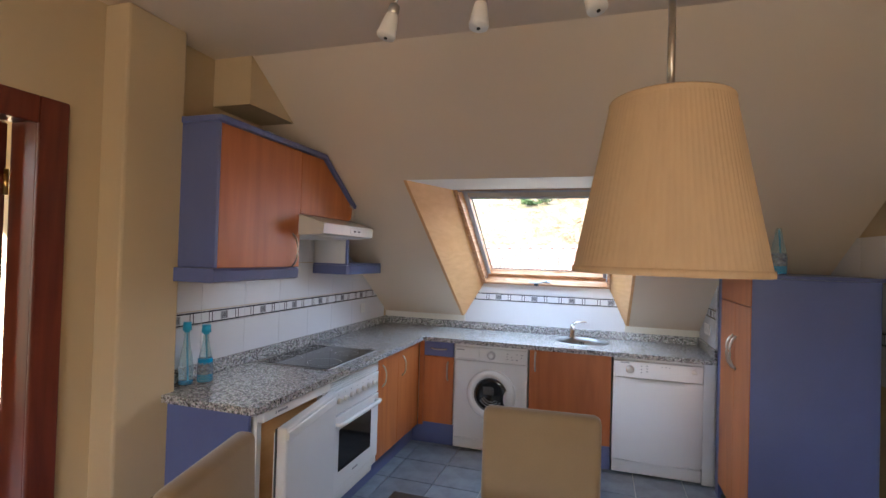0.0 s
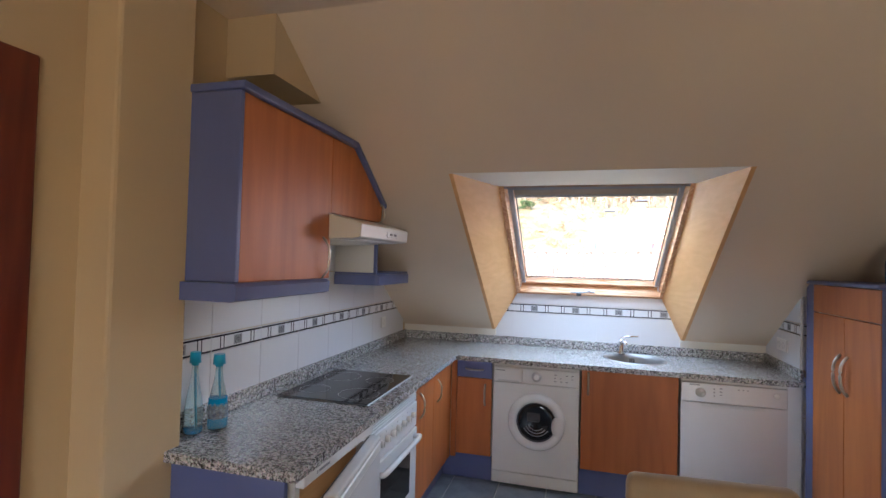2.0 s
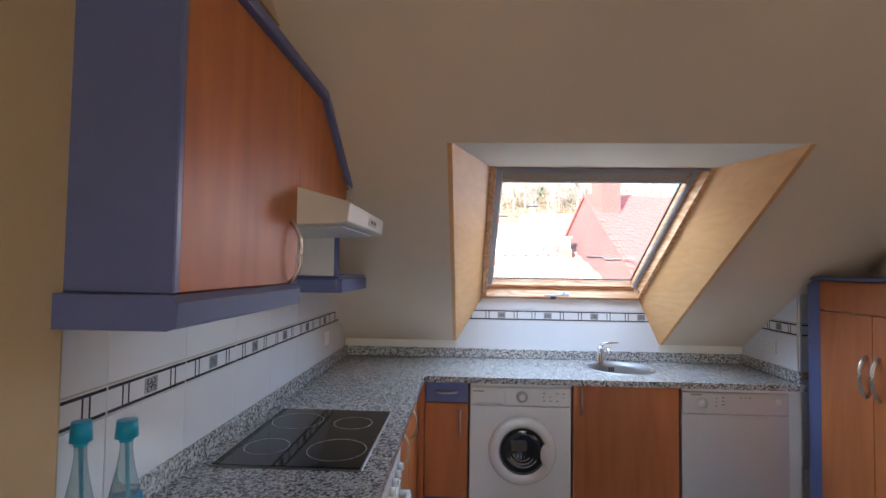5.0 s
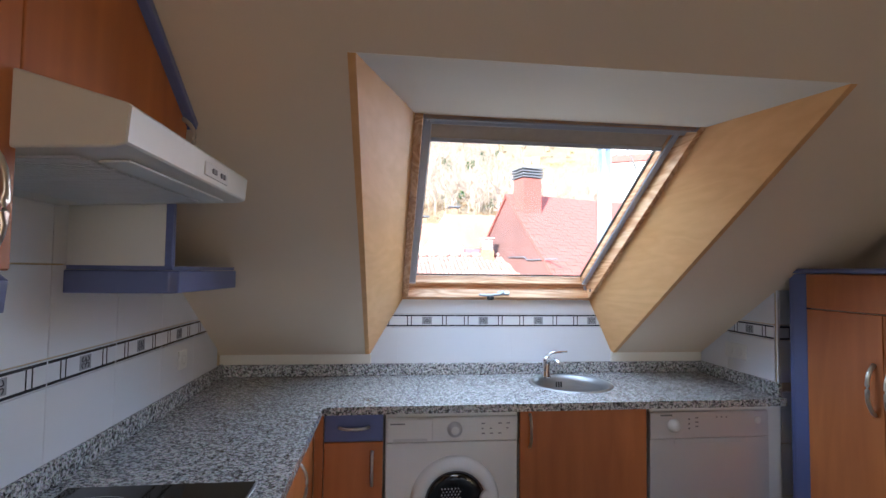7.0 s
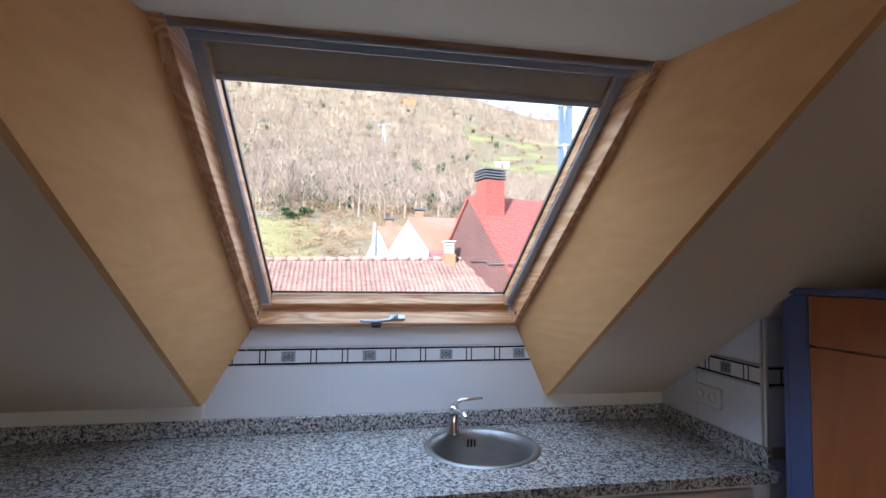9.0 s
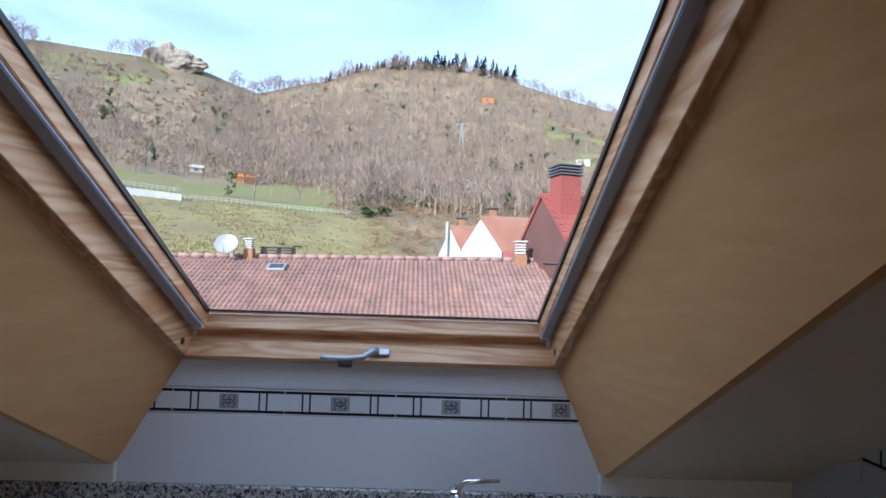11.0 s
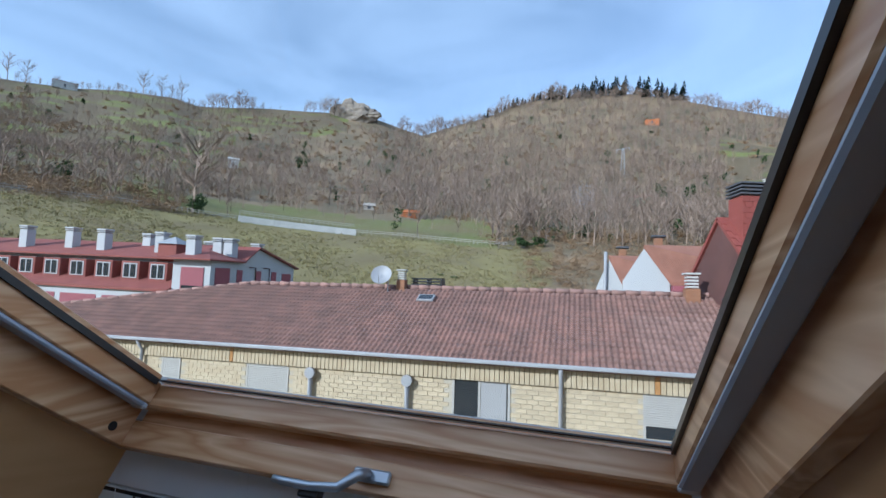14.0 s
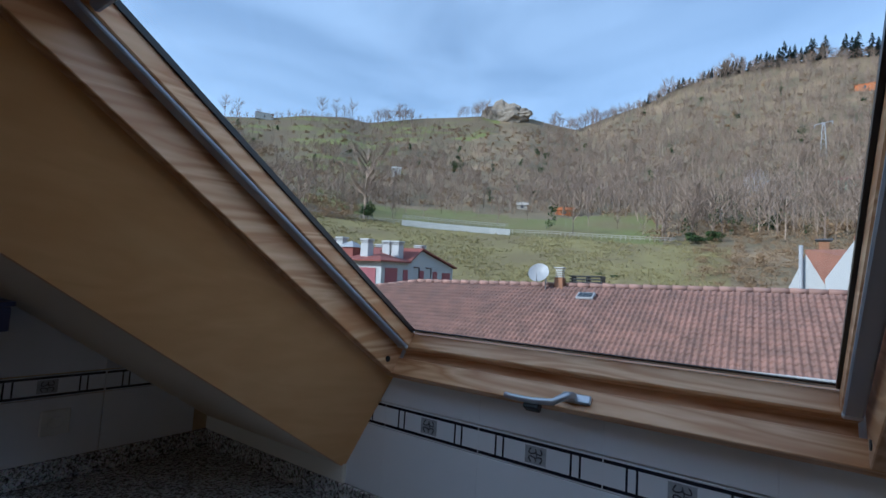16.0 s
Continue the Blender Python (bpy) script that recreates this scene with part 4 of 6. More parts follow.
part("canopy", lathe([(0.05, CEILZ), (0.05, CEILZ - 0.012), (0.015, CEILZ - 0.03), (0.0, CEILZ - 0.03)], (lx, ly, 0)), NICKEL, pl)
part("bulb", lathe([(0.0, 1.70), (0.028, 1.72), (0.03, 1.745), (0.014, 1.79), (0.014, 1.86), (0.0, 1.86)], (lx, ly, 0)), FROST, pl)

sp = thing("ceiling_spotlight", "three frosted glass spotlights on a satin metal bar", "ceiling light")
part("bar", box((-0.30, 1.985, CEILZ - 0.035), (0.66, 2.015, CEILZ - 0.012), 0.006, 2), NICKEL, sp)
part("mount", cyl((0.18, 2.0, CEILZ - 0.007), 0.055, 0.014), NICKEL, sp)
for x, lean in ((-0.13, 12), (0.172, 2), (0.475, -20)):
    S = Matrix.Translation((x + 0.012, 2.0, CEILZ - 0.065)) @ Matrix.Rotation(radians(lean), 4, 'Y') @ Matrix.Rotation(radians(-8), 4, 'X')
    part("stem", lathe([(0.0, 0.05), (0.005, 0.05), (0.005, -0.085), (0.0, -0.085)], seg=12, m=S), NICKEL, sp)
    h = part("spot_head", lathe([(0.0, -0.080), (0.018, -0.082), (0.020, -0.10), (0.020, -0.122), (0.0, -0.123)], seg=20, m=S), NICKEL, sp)
    part("glass_shade", lathe([(0.021, -0.118), (0.026, -0.14), (0.034, -0.195), (0.032, -0.203), (0.0, -0.205)], seg=24, m=S), FROST, h, "frosted glass shade")
    part("lamp_pin", lathe([(0.006, -0.205), (0.006, -0.210), (0.0, -0.2105)], seg=10, m=S), BLACKP, h)


def bottle(at, h, r, label, level):
    t = thing("spray_bottle", label, "bottle", at, group="cleaning bottles")
    part("body", lathe([(0.0, 0.0), (r * 0.95, 0.0), (r, 0.01), (r * 1.02, h * 0.28), (r * 0.80, h * 0.45), (r * 0.50, h * 0.62), (r * 0.36, h * 0.74), (r * 0.34, h * 0.84)], seg=24), CLEARP, t, "clear plastic bottle")
    part("liquid", lathe([(0.0, 0.003), (r * 0.90, 0.003), (r * 0.94, 0.012), (r * 0.95, h * level), (0.0, h * level)], seg=24), BLUEL, t, "blue liquid")
    part("collar", cyl((0, 0, h * 0.835), r * 0.40, h * 0.03, seg=18), CYAN, t)
    part("cap", cyl((0, 0, h * 0.915), r * 0.64, h * 0.13, seg=20, r2=r * 0.56), CYAN, t, "cyan plastic cap")
    part("dip_tube", tube([(0, 0, h * 0.84), (r * 0.2, 0, h * 0.4), (r * 0.4, 0, h * 0.05)], 0.004, 8), CYAN, t)
    part("label_sticker", lathe([(r * 1.03, h * 0.14), (r * 1.035, h * 0.27), (r * 0.93, h * 0.36)], seg=10, m=Matrix.Rotation(radians(-140), 4, 'Z')), PAPER, t) if level > 0.15 else None
    return t


bottle((-1.365, 2.345, CT), 0.315, 0.033, "clear plastic bottle with a cyan cap, nearly empty", 0.06)
bottle((-1.322, 2.425, CT), 0.295, 0.037, "clear plastic bottle with a cyan cap and blue liquid", 0.40)
b3 = bottle((1.585, 3.75, TZ + 0.023), 0.34, 0.045, "clear bottle of blue cleaner on the tall cupboard", 0.30)


def socket(centre, normal, along, n, label):
    t = thing("wall_socket", label, "socket")
    c, nrm, al = Vector(centre), Vector(normal), Vector(along)
    up = Vector((0, 0, 1))
    m = Matrix((( al.x, up.x, nrm.x, c.x), (al.y, up.y, nrm.y, c.y), (al.z, up.z, nrm.z, c.z), (0, 0, 0, 1)))
    w = 0.041 * n
    part("plate", rot_box(bmesh.new(), m, (-w, -0.041, 0.0), (w, 0.041, 0.009), 0, 0.003), OFFWH, t)
    for k in range(n):
        x = (k - (n - 1) / 2) * 0.072
        mm = m @ Matrix.Translation((x, 0, 0.009))
        s = part("socket_ring", lathe([(0.021, 0.0), (0.021, 0.003), (0.018, 0.003), (0.017, -0.006), (0.0, -0.006)], seg=20, m=mm), WHITE, t)
        for e in (-0.009, 0.009):
            part("pin_hole", lathe([(0.003, -0.0055), (0.0, -0.0054)], seg=8, m=mm @ Matrix.Translation((e, 0, 0))), BLACKP, s)


socket((LW + 0.0085, 4.36, 1.083), (1, 0, 0), (0, -1, 0), 1, "white single socket on the tiled wall")
socket((RW - 0.0085, 4.58, 1.070), (-1, 0, 0), (0, 1, 0), 2, "white double socket on the tiled return wall")

# doorway and its open leaf
for name, lo, hi in (("architrave", (AX, DY1 - 0.012, 0.0), (AX + 0.022, DY1 + 0.095, DZ + 0.092)), ("architrave", (AX, DY0 - 0.095, 0.0), (AX + 0.022, DY0 + 0.012, DZ + 0.092)),
                     ("architrave", (AX, DY0 + 0.0125, DZ - 0.012), (AX + 0.022, DY1 - 0.0125, DZ + 0.092))):
    struct(name, box(lo, hi, 0.007, 2), MAHOG, "dark red mahogany door architrave", "door frame")
for lo, hi in (((AX - 0.14, DY1 - 0.010, 0.0), (AX - 0.0005, DY1 + 0.018, DZ)), ((AX - 0.14, DY0 - 0.018, 0.0), (AX - 0.0005, DY0 + 0.010, DZ)), ((AX - 0.14, DY0 - 0.018, DZ + 0.0005), (AX - 0.0005, DY1 + 0.018, DZ + 0.018))):
    struct("door_lining", box(lo, hi, 0.002), MAHOG, "dark red mahogany door lining", "door frame")
door = tagged(new("door_1"), "open mahogany door swung into the next room", "door", kind="structure")
leaf = part("leaf", rot_box(bmesh.new(), Matrix.Translation((AX - 0.145, DY1 - 0.012, 0)) @ Matrix.Rotation(radians(22), 4, 'Z'), (-0.80, -0.042, 0.008), (-0.004, -0.002, DZ - 0.004), 0, 0.004), MAHOG, door)
for z in (0.35, 1.05, 1.80):
    part("hinge", cyl((AX - 0.141, DY1 - 0.020, z), 0.008, 0.10, seg=12), BRASS, door, "brass hinge")
for lo, hi in (((RX - 0.022, 3.31, 0.0), (RX, 3.41, 2.17)), ((RX - 0.022, 2.50, 0.0), (RX, 2.60, 2.17)), ((RX - 0.022, 2.60, 2.07), (RX, 3.31, 2.17))):
    struct("architrave", box(lo, hi, 0.006, 2), MAHOG, "dark red mahogany door architrave", "door frame")
d2 = tagged(new("door_2"), "closed mahogany door in the right wall", "door", kind="structure")
part("leaf", box((RX - 0.012, 2.602, 0.006), (RX - 0.001, 3.308, 2.068), 0.002), MAHOG, d2)
part("door_handle", tube([(RX - 0.012, 2.68, 1.03), (RX - 0.055, 2.68, 1.03), (RX - 0.06, 2.72, 1.03), (RX - 0.06, 2.80, 1.03)], 0.008, 10), BRASS, d2)
# windows of the south wall and of the next room
w2 = tagged(new("window_2"), "white framed window in the south wall", "window", kind="structure")
for lo, hi in (((0.0, -3.06, 0.45), (0.06, -3.0, 2.25)), ((1.74, -3.06, 0.45), (1.80, -3.0, 2.25)), ((0.06, -3.06, 0.45), (1.74, -3.0, 0.51)), ((0.06, -3.06, 2.19), (1.74, -3.0, 2.25)), ((0.87, -3.06, 0.51), (0.93, -3.0, 2.19))):
    part("window_frame", box(lo, hi, 0.003), WHITE, w2)


# ---- the view: neighbouring houses, hills and woods ----
EYE0 = Vector((0.5, 4.0, 1.67))


def sky_line(az):
    """Height of the hills' edge, in degrees, over the bearing."""
    base = np.interp(az, (-180, -110, -75, -60.5, -55.9, -52.4, -48, -45.4, -38.8, -32, -26.1, -23.4, -20.7, -16.7, -13.3, -10, -6.7, -3.5, 2.8, 5.8, 8.6, 11.4, 16.4, 20.9, 26, 60, 120, 180),
                     (3, 9, 15.0, 16.3, 17.0, 17.8, 18.2, 17.9, 19.0, 19.6, 19.5, 18.8, 18.2, 19.6, 20.5, 21.8, 22.5, 22.7, 22.6, 22.1, 21.4, 20.5, 18.9, 17.5, 17, 12, 5, 3))
    return float(base) + 0.25


def wall_line(az):
    return float(np.interp(az, (-180, -75, -58, -51, -41, -28.4, -22.5, -15.9, -10.6, 0, 20, 60, 180), (0.5, 6.8, 7.1, 7.2, 6.8, 6.4, 6.4, 6.1, 5.9, 5.6, 5.0, 3, 0.5)))


R0, R1, R2 = 38.0, 102.0, 430.0


def ground_z(az, r):
    wl, sl = wall_line(az), sky_line(az)
    rough = noise.noise(Vector((r * math.sin(radians(az)) * 0.02, r * math.cos(radians(az)) * 0.02, 3.1)))
    if r < R0:
        return -8.5
    if r < R1:
        s = (r - R0) / (R1 - R0)
        z0 = -8.5
        z1 = EYE0.z + R1 * math.tan(radians(wl))
        return z0 + (z1 - z0) * (s ** 0.85) + rough * 0.6 * s
    if r < R2:
        s = (r - R1) / (R2 - R1)
        el = wl + (sl - wl) * (s ** 0.78)
        return EYE0.z + r * math.tan(radians(el)) + rough * 5 * math.sin(math.pi * s)
    return EYE0.z + R2 * math.tan(radians(sl)) - (r - R2) * 0.10


def polar(az, r, dz=0.0):
    a = radians(az)
    return Vector((EYE0.x + r * math.sin(a), EYE0.y + r * math.cos(a), ground_z(az, r) + dz))


GRASS = mat("meadow_grass", (0.25, 0.21, 0.075), 0.95, dark=(0.175, 0.135, 0.06), scale=0.10, fine=0.35, bscale=1.1, detail=8)
SCRUB = mat("winter_scrub_ground", (0.27, 0.19, 0.11), 0.95, dark=(0.13, 0.105, 0.06), scale=0.05, fine=0.3, bscale=0.9, detail=9)
TERR = mat("terraced_pasture", (0.165, 0.175, 0.045), 0.95, dark=(0.135, 0.10, 0.055), scale=0.04, fine=0.3, bscale=0.8, detail=7, lo=0.50, hi=0.60, stretch=(1, 1, 3.2))

LAWN = mat("green_pasture", (0.145, 0.165, 0.04), 0.95, dark=(0.17, 0.135, 0.055), scale=0.06, fine=0.25, bscale=0.9, detail=6)


def build_ground():
    azs = list(np.arange(-180, -80, 6.0)) + list(np.arange(-80, 30, 0.8)) + list(np.arange(30, 180, 6.0))
    rs = [0.5, 15, 30] + list(np.arange(38, 102, 4.0)) + list(np.arange(102, 430, 6.0)) + [430, 440, 470, 700, 2500]
    verts = [tuple(polar(a, r)) for r in rs for a in azs]
    n = len(azs)
    faces, mats = [], []
    for i in range(len(rs) - 1):
        for j in range(n):
            faces.append((i * n + j, i * n + (j + 1) % n, (i + 1) * n + (j + 1) % n, (i + 1) * n + j))
            az, r = azs[j], rs[i]
            k = noise.noise(Vector((az * 0.08, r * 0.012, 0.7)))
            if r < R1:
                mats.append(0 if az < -7 + 4 * k else 1)
            else:
                mats.append(2 if (az < -43 + 9 * k or (az < -30 and r > 350 + 50 * k) or (az > 11.5 + 3 * k and 205 < r < 340)) else (3 if (r < 140 + 22 * k and -46 < az < -14 + 5 * k) else 1))
    me = bpy.data.meshes.new("ground")
    me.from_pydata(verts, [], faces)
    for m in (GRASS, SCRUB, TERR, LAWN):
        me.materials.append(m)
    me.polygons.foreach_set("material_index", mats)
    me.polygons.foreach_set("use_smooth", [True] * len(faces))
    ob = new("ground", me)
    tagged(ob, "hillside of winter meadow, scrub and terraced pasture", "ground", kind="structure")


build_ground()


def island_mat(name, c1, c2, rough=0.95):
    """Foliage or twigs: each loose piece takes its own shade between two colours."""
    m = bpy.data.materials.new(name)
    m.use_nodes = True
    nt = m.node_tree
    b = nt.nodes["Principled BSDF"]
    b.inputs["Roughness"].default_value = rough
    b.inputs["Specular IOR Level"].default_value = 0.1
    g = nt.nodes.new("ShaderNodeNewGeometry")
    r = nt.nodes.new("ShaderNodeValToRGB")
    r.color_ramp.elements[0].color, r.color_ramp.elements[1].color = (*c1, 1), (*c2, 1)
    nt.links.new(g.outputs["Random Per Island"], r.inputs["Fac"])
    nt.links.new(r.outputs["Color"], b.inputs["Base Color"])
    return m


TWIG = island_mat("bare_twigs", (0.135, 0.098, 0.078), (0.40, 0.305, 0.235))
EVER = island_mat("evergreen_leaves", (0.020, 0.042, 0.020), (0.075, 0.105, 0.035))
FIR = island_mat("conifer_needles", (0.010, 0.026, 0.020), (0.028, 0.050, 0.034))
BUSH = island_mat("brown_bush_twigs", (0.15, 0.095, 0.055), (0.36, 0.24, 0.14))
rng = np.random.RandomState(7)


def tri_cloud(name, V, F, material, label, category):
    me = bpy.data.meshes.new(name)
    me.from_pydata(V, [], F)
    me.materials.append(material)
    ob = new(name, me)
    return tagged(ob, label, category, kind="stuff")


def tree_form(seed, limbs, spread, up):
    """A bare tree of unit height: a tapered trunk, upswept limbs, branches and fine twigs as slim blades."""
    g = np.random.RandomState(seed)
    T = []
    lean = np.array((*g.uniform(-0.05, 0.05, 2), 1.0))
    for k in range(3):
        a, b = 2.094 * k, 2.094 * (k + 1)
        T.append(((0.019 * math.cos(a), 0.019 * math.sin(a), -0.04), (0.019 * math.cos(b), 0.019 * math.sin(b), -0.04), tuple(lean * 0.95)))

    def blade(p, q, w):
        d = q - p
        sd = np.cross(d, g.normal(size=3))
        sd *= w / max(np.linalg.norm(sd), 1e-6)
        T.append((tuple(p - sd), tuple(p + sd), tuple(q)))
    for _ in range(limbs):
        f = g.uniform(0.22, 0.85)
        az = g.uniform(0, 6.283)
        L = spread * g.uniform(0.55, 1.0) * (1.2 - 0.75 * f)
        p = lean * f
        q = p + L * np.array((math.cos(az), math.sin(az), up * g.uniform(0.7, 1.5)))
        blade(p, q, 0.010)
        for _k in range(5):
            h = g.uniform(0.25, 0.95)
            m = p + (q - p) * h
            a2 = az + g.uniform(-1.3, 1.3)
            l2 = L * g.uniform(0.25, 0.6)
            blade(m, m + l2 * np.array((math.cos(a2), math.sin(a2), g.uniform(0.5, 1.9))), 0.0062)
    return np.array(T)


FORMS = [tree_form(100 + k, 15, 0.24 + 0.05 * (k % 3), 1.3) for k in range(10)]
WIDE = [tree_form(200 + k, 22, 0.36, 0.95) for k in range(5)]


def stand(forms, places):
    """Trees at the given places (point, height, width) as one array of triangles."""
    out = []
    for p, h, w in places:
        T = forms[rng.randint(len(forms))]
        a = rng.uniform(0, 6.283)
        c, s_ = math.cos(a), math.sin(a)
        x, y, z = T[..., 0] * w, T[..., 1] * w, T[..., 2]
        out.append(np.stack((p[0] + h * (c * x - s_ * y), p[1] + h * (s_ * x + c * y), p[2] + h * z), -1))
    return np.concatenate(out)


def tri_soup(name, T, material, label, category):
    """One mesh of loose triangles from an array of shape (n, 3, 3)."""
    n = len(T)
    me = bpy.data.meshes.new(name)
    me.vertices.add(3 * n)
    me.vertices.foreach_set("co", T.astype(np.float32).ravel())
    me.loops.add(3 * n)
    me.loops.foreach_set("vertex_index", np.arange(3 * n, dtype=np.int32))
    me.polygons.add(n)
    me.polygons.foreach_set("loop_start", np.arange(0, 3 * n, 3, dtype=np.int32))
    me.update(calc_edges=True)
    me.materials.append(material)
    return tagged(new(name, me), label, category, kind="stuff")


def add_clump(V, F, p, r, h, n, size):
    """A leafy or twiggy clump: many small leaves scattered through an uneven crown."""
    bumps = [(rng.uniform(-0.45, 0.45) * r, rng.uniform(-0.45, 0.45) * r, rng.uniform(0.15, 0.8) * h, rng.uniform(0.35, 0.62)) for _ in range(5)]
    for _ in range(n):
        bx, by, bz, br = bumps[rng.randint(5)]
        d = rng.normal(size=3)
        d /= np.linalg.norm(d)
        k = rng.uniform(0.45, 1.0)
        c = np.array((p[0] + bx + d[0] * r * br * k, p[1] + by + d[1] * r * br * k, p[2] + bz + d[2] * h * 0.42 * br * k))
        c[2] = max(c[2], p[2] + 0.02)
        a, b = rng.normal(size=3), rng.normal(size=3)
        a *= size / np.linalg.norm(a)
        b *= size / np.linalg.norm(b)
        i = len(V)
        V.extend((tuple(c + a), tuple(c + b), tuple(c - a * 0.6 - b * 0.6)))
        F.append((i, i + 1, i + 2))


def plant_woods():
    P, W = [], []
    while len(P) < 7400:
        az = rng.uniform(-74, 26)
        r = R1 + 4 + (R2 - R1 - 4) * rng.uniform(0, 1) ** 0.85
        k = noise.noise(Vector((az * 0.16, r * 0.028, 5.5)))
        if az < -45 and k < 0.05 and rng.uniform() < 0.80:      # open terraces
            continue
        if -45 <= az < -24 and r > 330 and k < 0.15 and rng.uniform() < 0.85:      # pasture and bracken under the crag
            continue
        if -24 > az > -45 and k < -0.25 and rng.uniform() < 0.6:
            continue
        if -46 < az < -12 and r < 140 + 30 * k and rng.uniform() < 0.93:      # meadow
            continue
        if az > 12.5 and 205 < r < 340 and rng.uniform() < 0.93:      # pasture
            continue
        P.append((polar(az, r, -0.3), rng.uniform(4.5, 9.5) * (0.72 if az < -24 else 1.0), rng.uniform(0.8, 1.3)))
    for az in np.arange(-74, 26, 0.22):      # along the hills' edge
        lump = max(0.0, noise.noise(Vector((az * 0.30, 3.3, 0))) * 2)
        if rng.uniform() < (0.9 if az > -19 else (0.15 + 0.8 * min(lump, 1.0))):
            W.append((polar(az + rng.uniform(-0.2, 0.2), R2 - rng.uniform(2, 16), -0.3), rng.uniform(6, 10) * (1.0 + 0.8 * lump), rng.uniform(0.8, 1.2)))
    for _ in range(230):      # taller trees standing clear of the scrub
        az = rng.uniform(-70, 14)
        r = R1 + 8 + (R2 - R1) * rng.uniform(0, 0.6) ** 1.3
        if -46 < az < -14 and r < 140:
            continue
        W.append((polar(az, r, -0.3), rng.uniform(7.0, 12.0), 0.9))
    W.append((polar(-45.0, 106, -0.3), 15.5, 1.25))
    for az in (-60.8, -59.6, -50.6, -49.0, -47.2):
        W.append((polar(az, R2 - 3, -0.3), 18.0, 1.0))
    tri_soup("bare_woods", np.concatenate((stand(FORMS, P), stand(WIDE, W))), TWIG, "leafless grey-brown winter woods on the hillside", "woods")
    V, F = [], []
    for _ in range(1500):
        az = rng.uniform(-74, 22)
        r = R1 + 3 + (R2 - R1) * rng.uniform(0, 0.92) ** 1.2
        if -46 < az < -14 and r < 142:
            continue
        add_clump(V, F, polar(az, r, -0.2), rng.uniform(1.5, 4.0), rng.uniform(1.5, 3.5), 44, 0.18 + r / 900)
    for _ in range(420):      # brambles by the lower slope
        az = rng.uniform(-8.0, 16)
        r = rng.uniform(70, 128)
        add_clump(V, F, polar(az, r, -0.2), rng.uniform(1.2, 2.6), rng.uniform(1.2, 2.8), 100, 0.14)
    for _ in range(150):
        az = rng.uniform(-72, -46)
        r = rng.uniform(98, 122)
        add_clump(V, F, polar(az, r, -0.2), rng.uniform(1.5, 3.2), rng.uniform(1.5, 3.4), 120, 0.15)
    tri_cloud("brown_scrub", V, F, BUSH, "brown leafless brambles and scrub", "scrub")
    V, F = [], []
    for _ in range(70):      # ivy among the lower woods
        az, r = rng.uniform(-10, 12), rng.uniform(112, 215)
        add_clump(V, F, polar(az, r, -0.2), rng.uniform(0.8, 1.8), rng.uniform(2.0, 6.0), 60, 0.24)
    for _ in range(75):
        az = rng.uniform(-70, 20)
        r = R1 + 8 + (R2 - R1) * rng.uniform(0, 0.9)
        add_clump(V, F, polar(az, r, -0.2), rng.uniform(1.2, 2.6), rng.uniform(3.0, 8.0), 70, 0.32 + r / 900)
    for az, r, hh in ((-44.6, 106, 6), (-8.0, 104, 2.5), (-6.5, 106, 2.5), (6.5, 178, 13), (9.4, 186, 11), (10.2, 262, 12), (-33.9, 236, 9), (-34.6, 232, 8), (-56.0, 130, 5), (-25, 300, 9), (-24, 280, 9), (1.0, 260, 9), (-2.0, 150, 6), (-1.0, 140, 6)):
        add_clump(V, F, polar(az, r, -0.2), 2.4, hh, 420, 0.34)
    for az, r in ((-17.6, 76), (-16.0, 75)):
        add_clump(V, F, polar(az, r, -0.1), 0.9, 0.4, 70, 0.14)
    tri_cloud("evergreen_bushes", V, F, EVER, "dark green ivy-clad trees and evergreen bushes", "bushes")
    V, F = [], []
    for k in range(58):
        az = -13.6 + 22.4 * (k / 57) ** 0.85 + rng.uniform(-0.35, 0.35)
        if 3.0 < az < 4.0:
            continue
        p = polar(az, R2 - rng.uniform(0, 6), -0.3)
        h = rng.uniform(8, 18) * (0.55 if az < -6 else (0.8 if az < -1 else 1.1))
        tiers = 15
        for q in range(tiers):
            s = 0.10 + 0.90 * q / tiers
            for _ in range(9):
                a = rng.uniform(0, 6.283)
                L = ((1.0 - s) ** 0.8 * h * 0.29 + 0.15) * rng.uniform(0.55, 1.1)
                ww = 0.22 * L + 0.20
                c = (p.x, p.y, p.z + s * h + rng.uniform(-0.03, 0.03) * h)
                i = len(V)
                V.extend(((c[0], c[1], c[2] + 0.045 * h), (c[0] + L * math.cos(a) - ww * math.sin(a), c[1] + L * math.sin(a) + ww * math.cos(a), c[2] + 0.10 * L - 0.02 * h),
                          (c[0] + L * math.cos(a) + ww * math.sin(a), c[1] + L * math.sin(a) - ww * math.cos(a), c[2] - 0.03 * h)))
                F.append((i, i + 1, i + 2))
    tri_cloud("conifer_row", V, F, FIR, "dark green conifers along the hilltop", "conifers")


plant_woods()

TUFT = island_mat("grass_tufts", (0.19, 0.15, 0.07), (0.29, 0.255, 0.115))


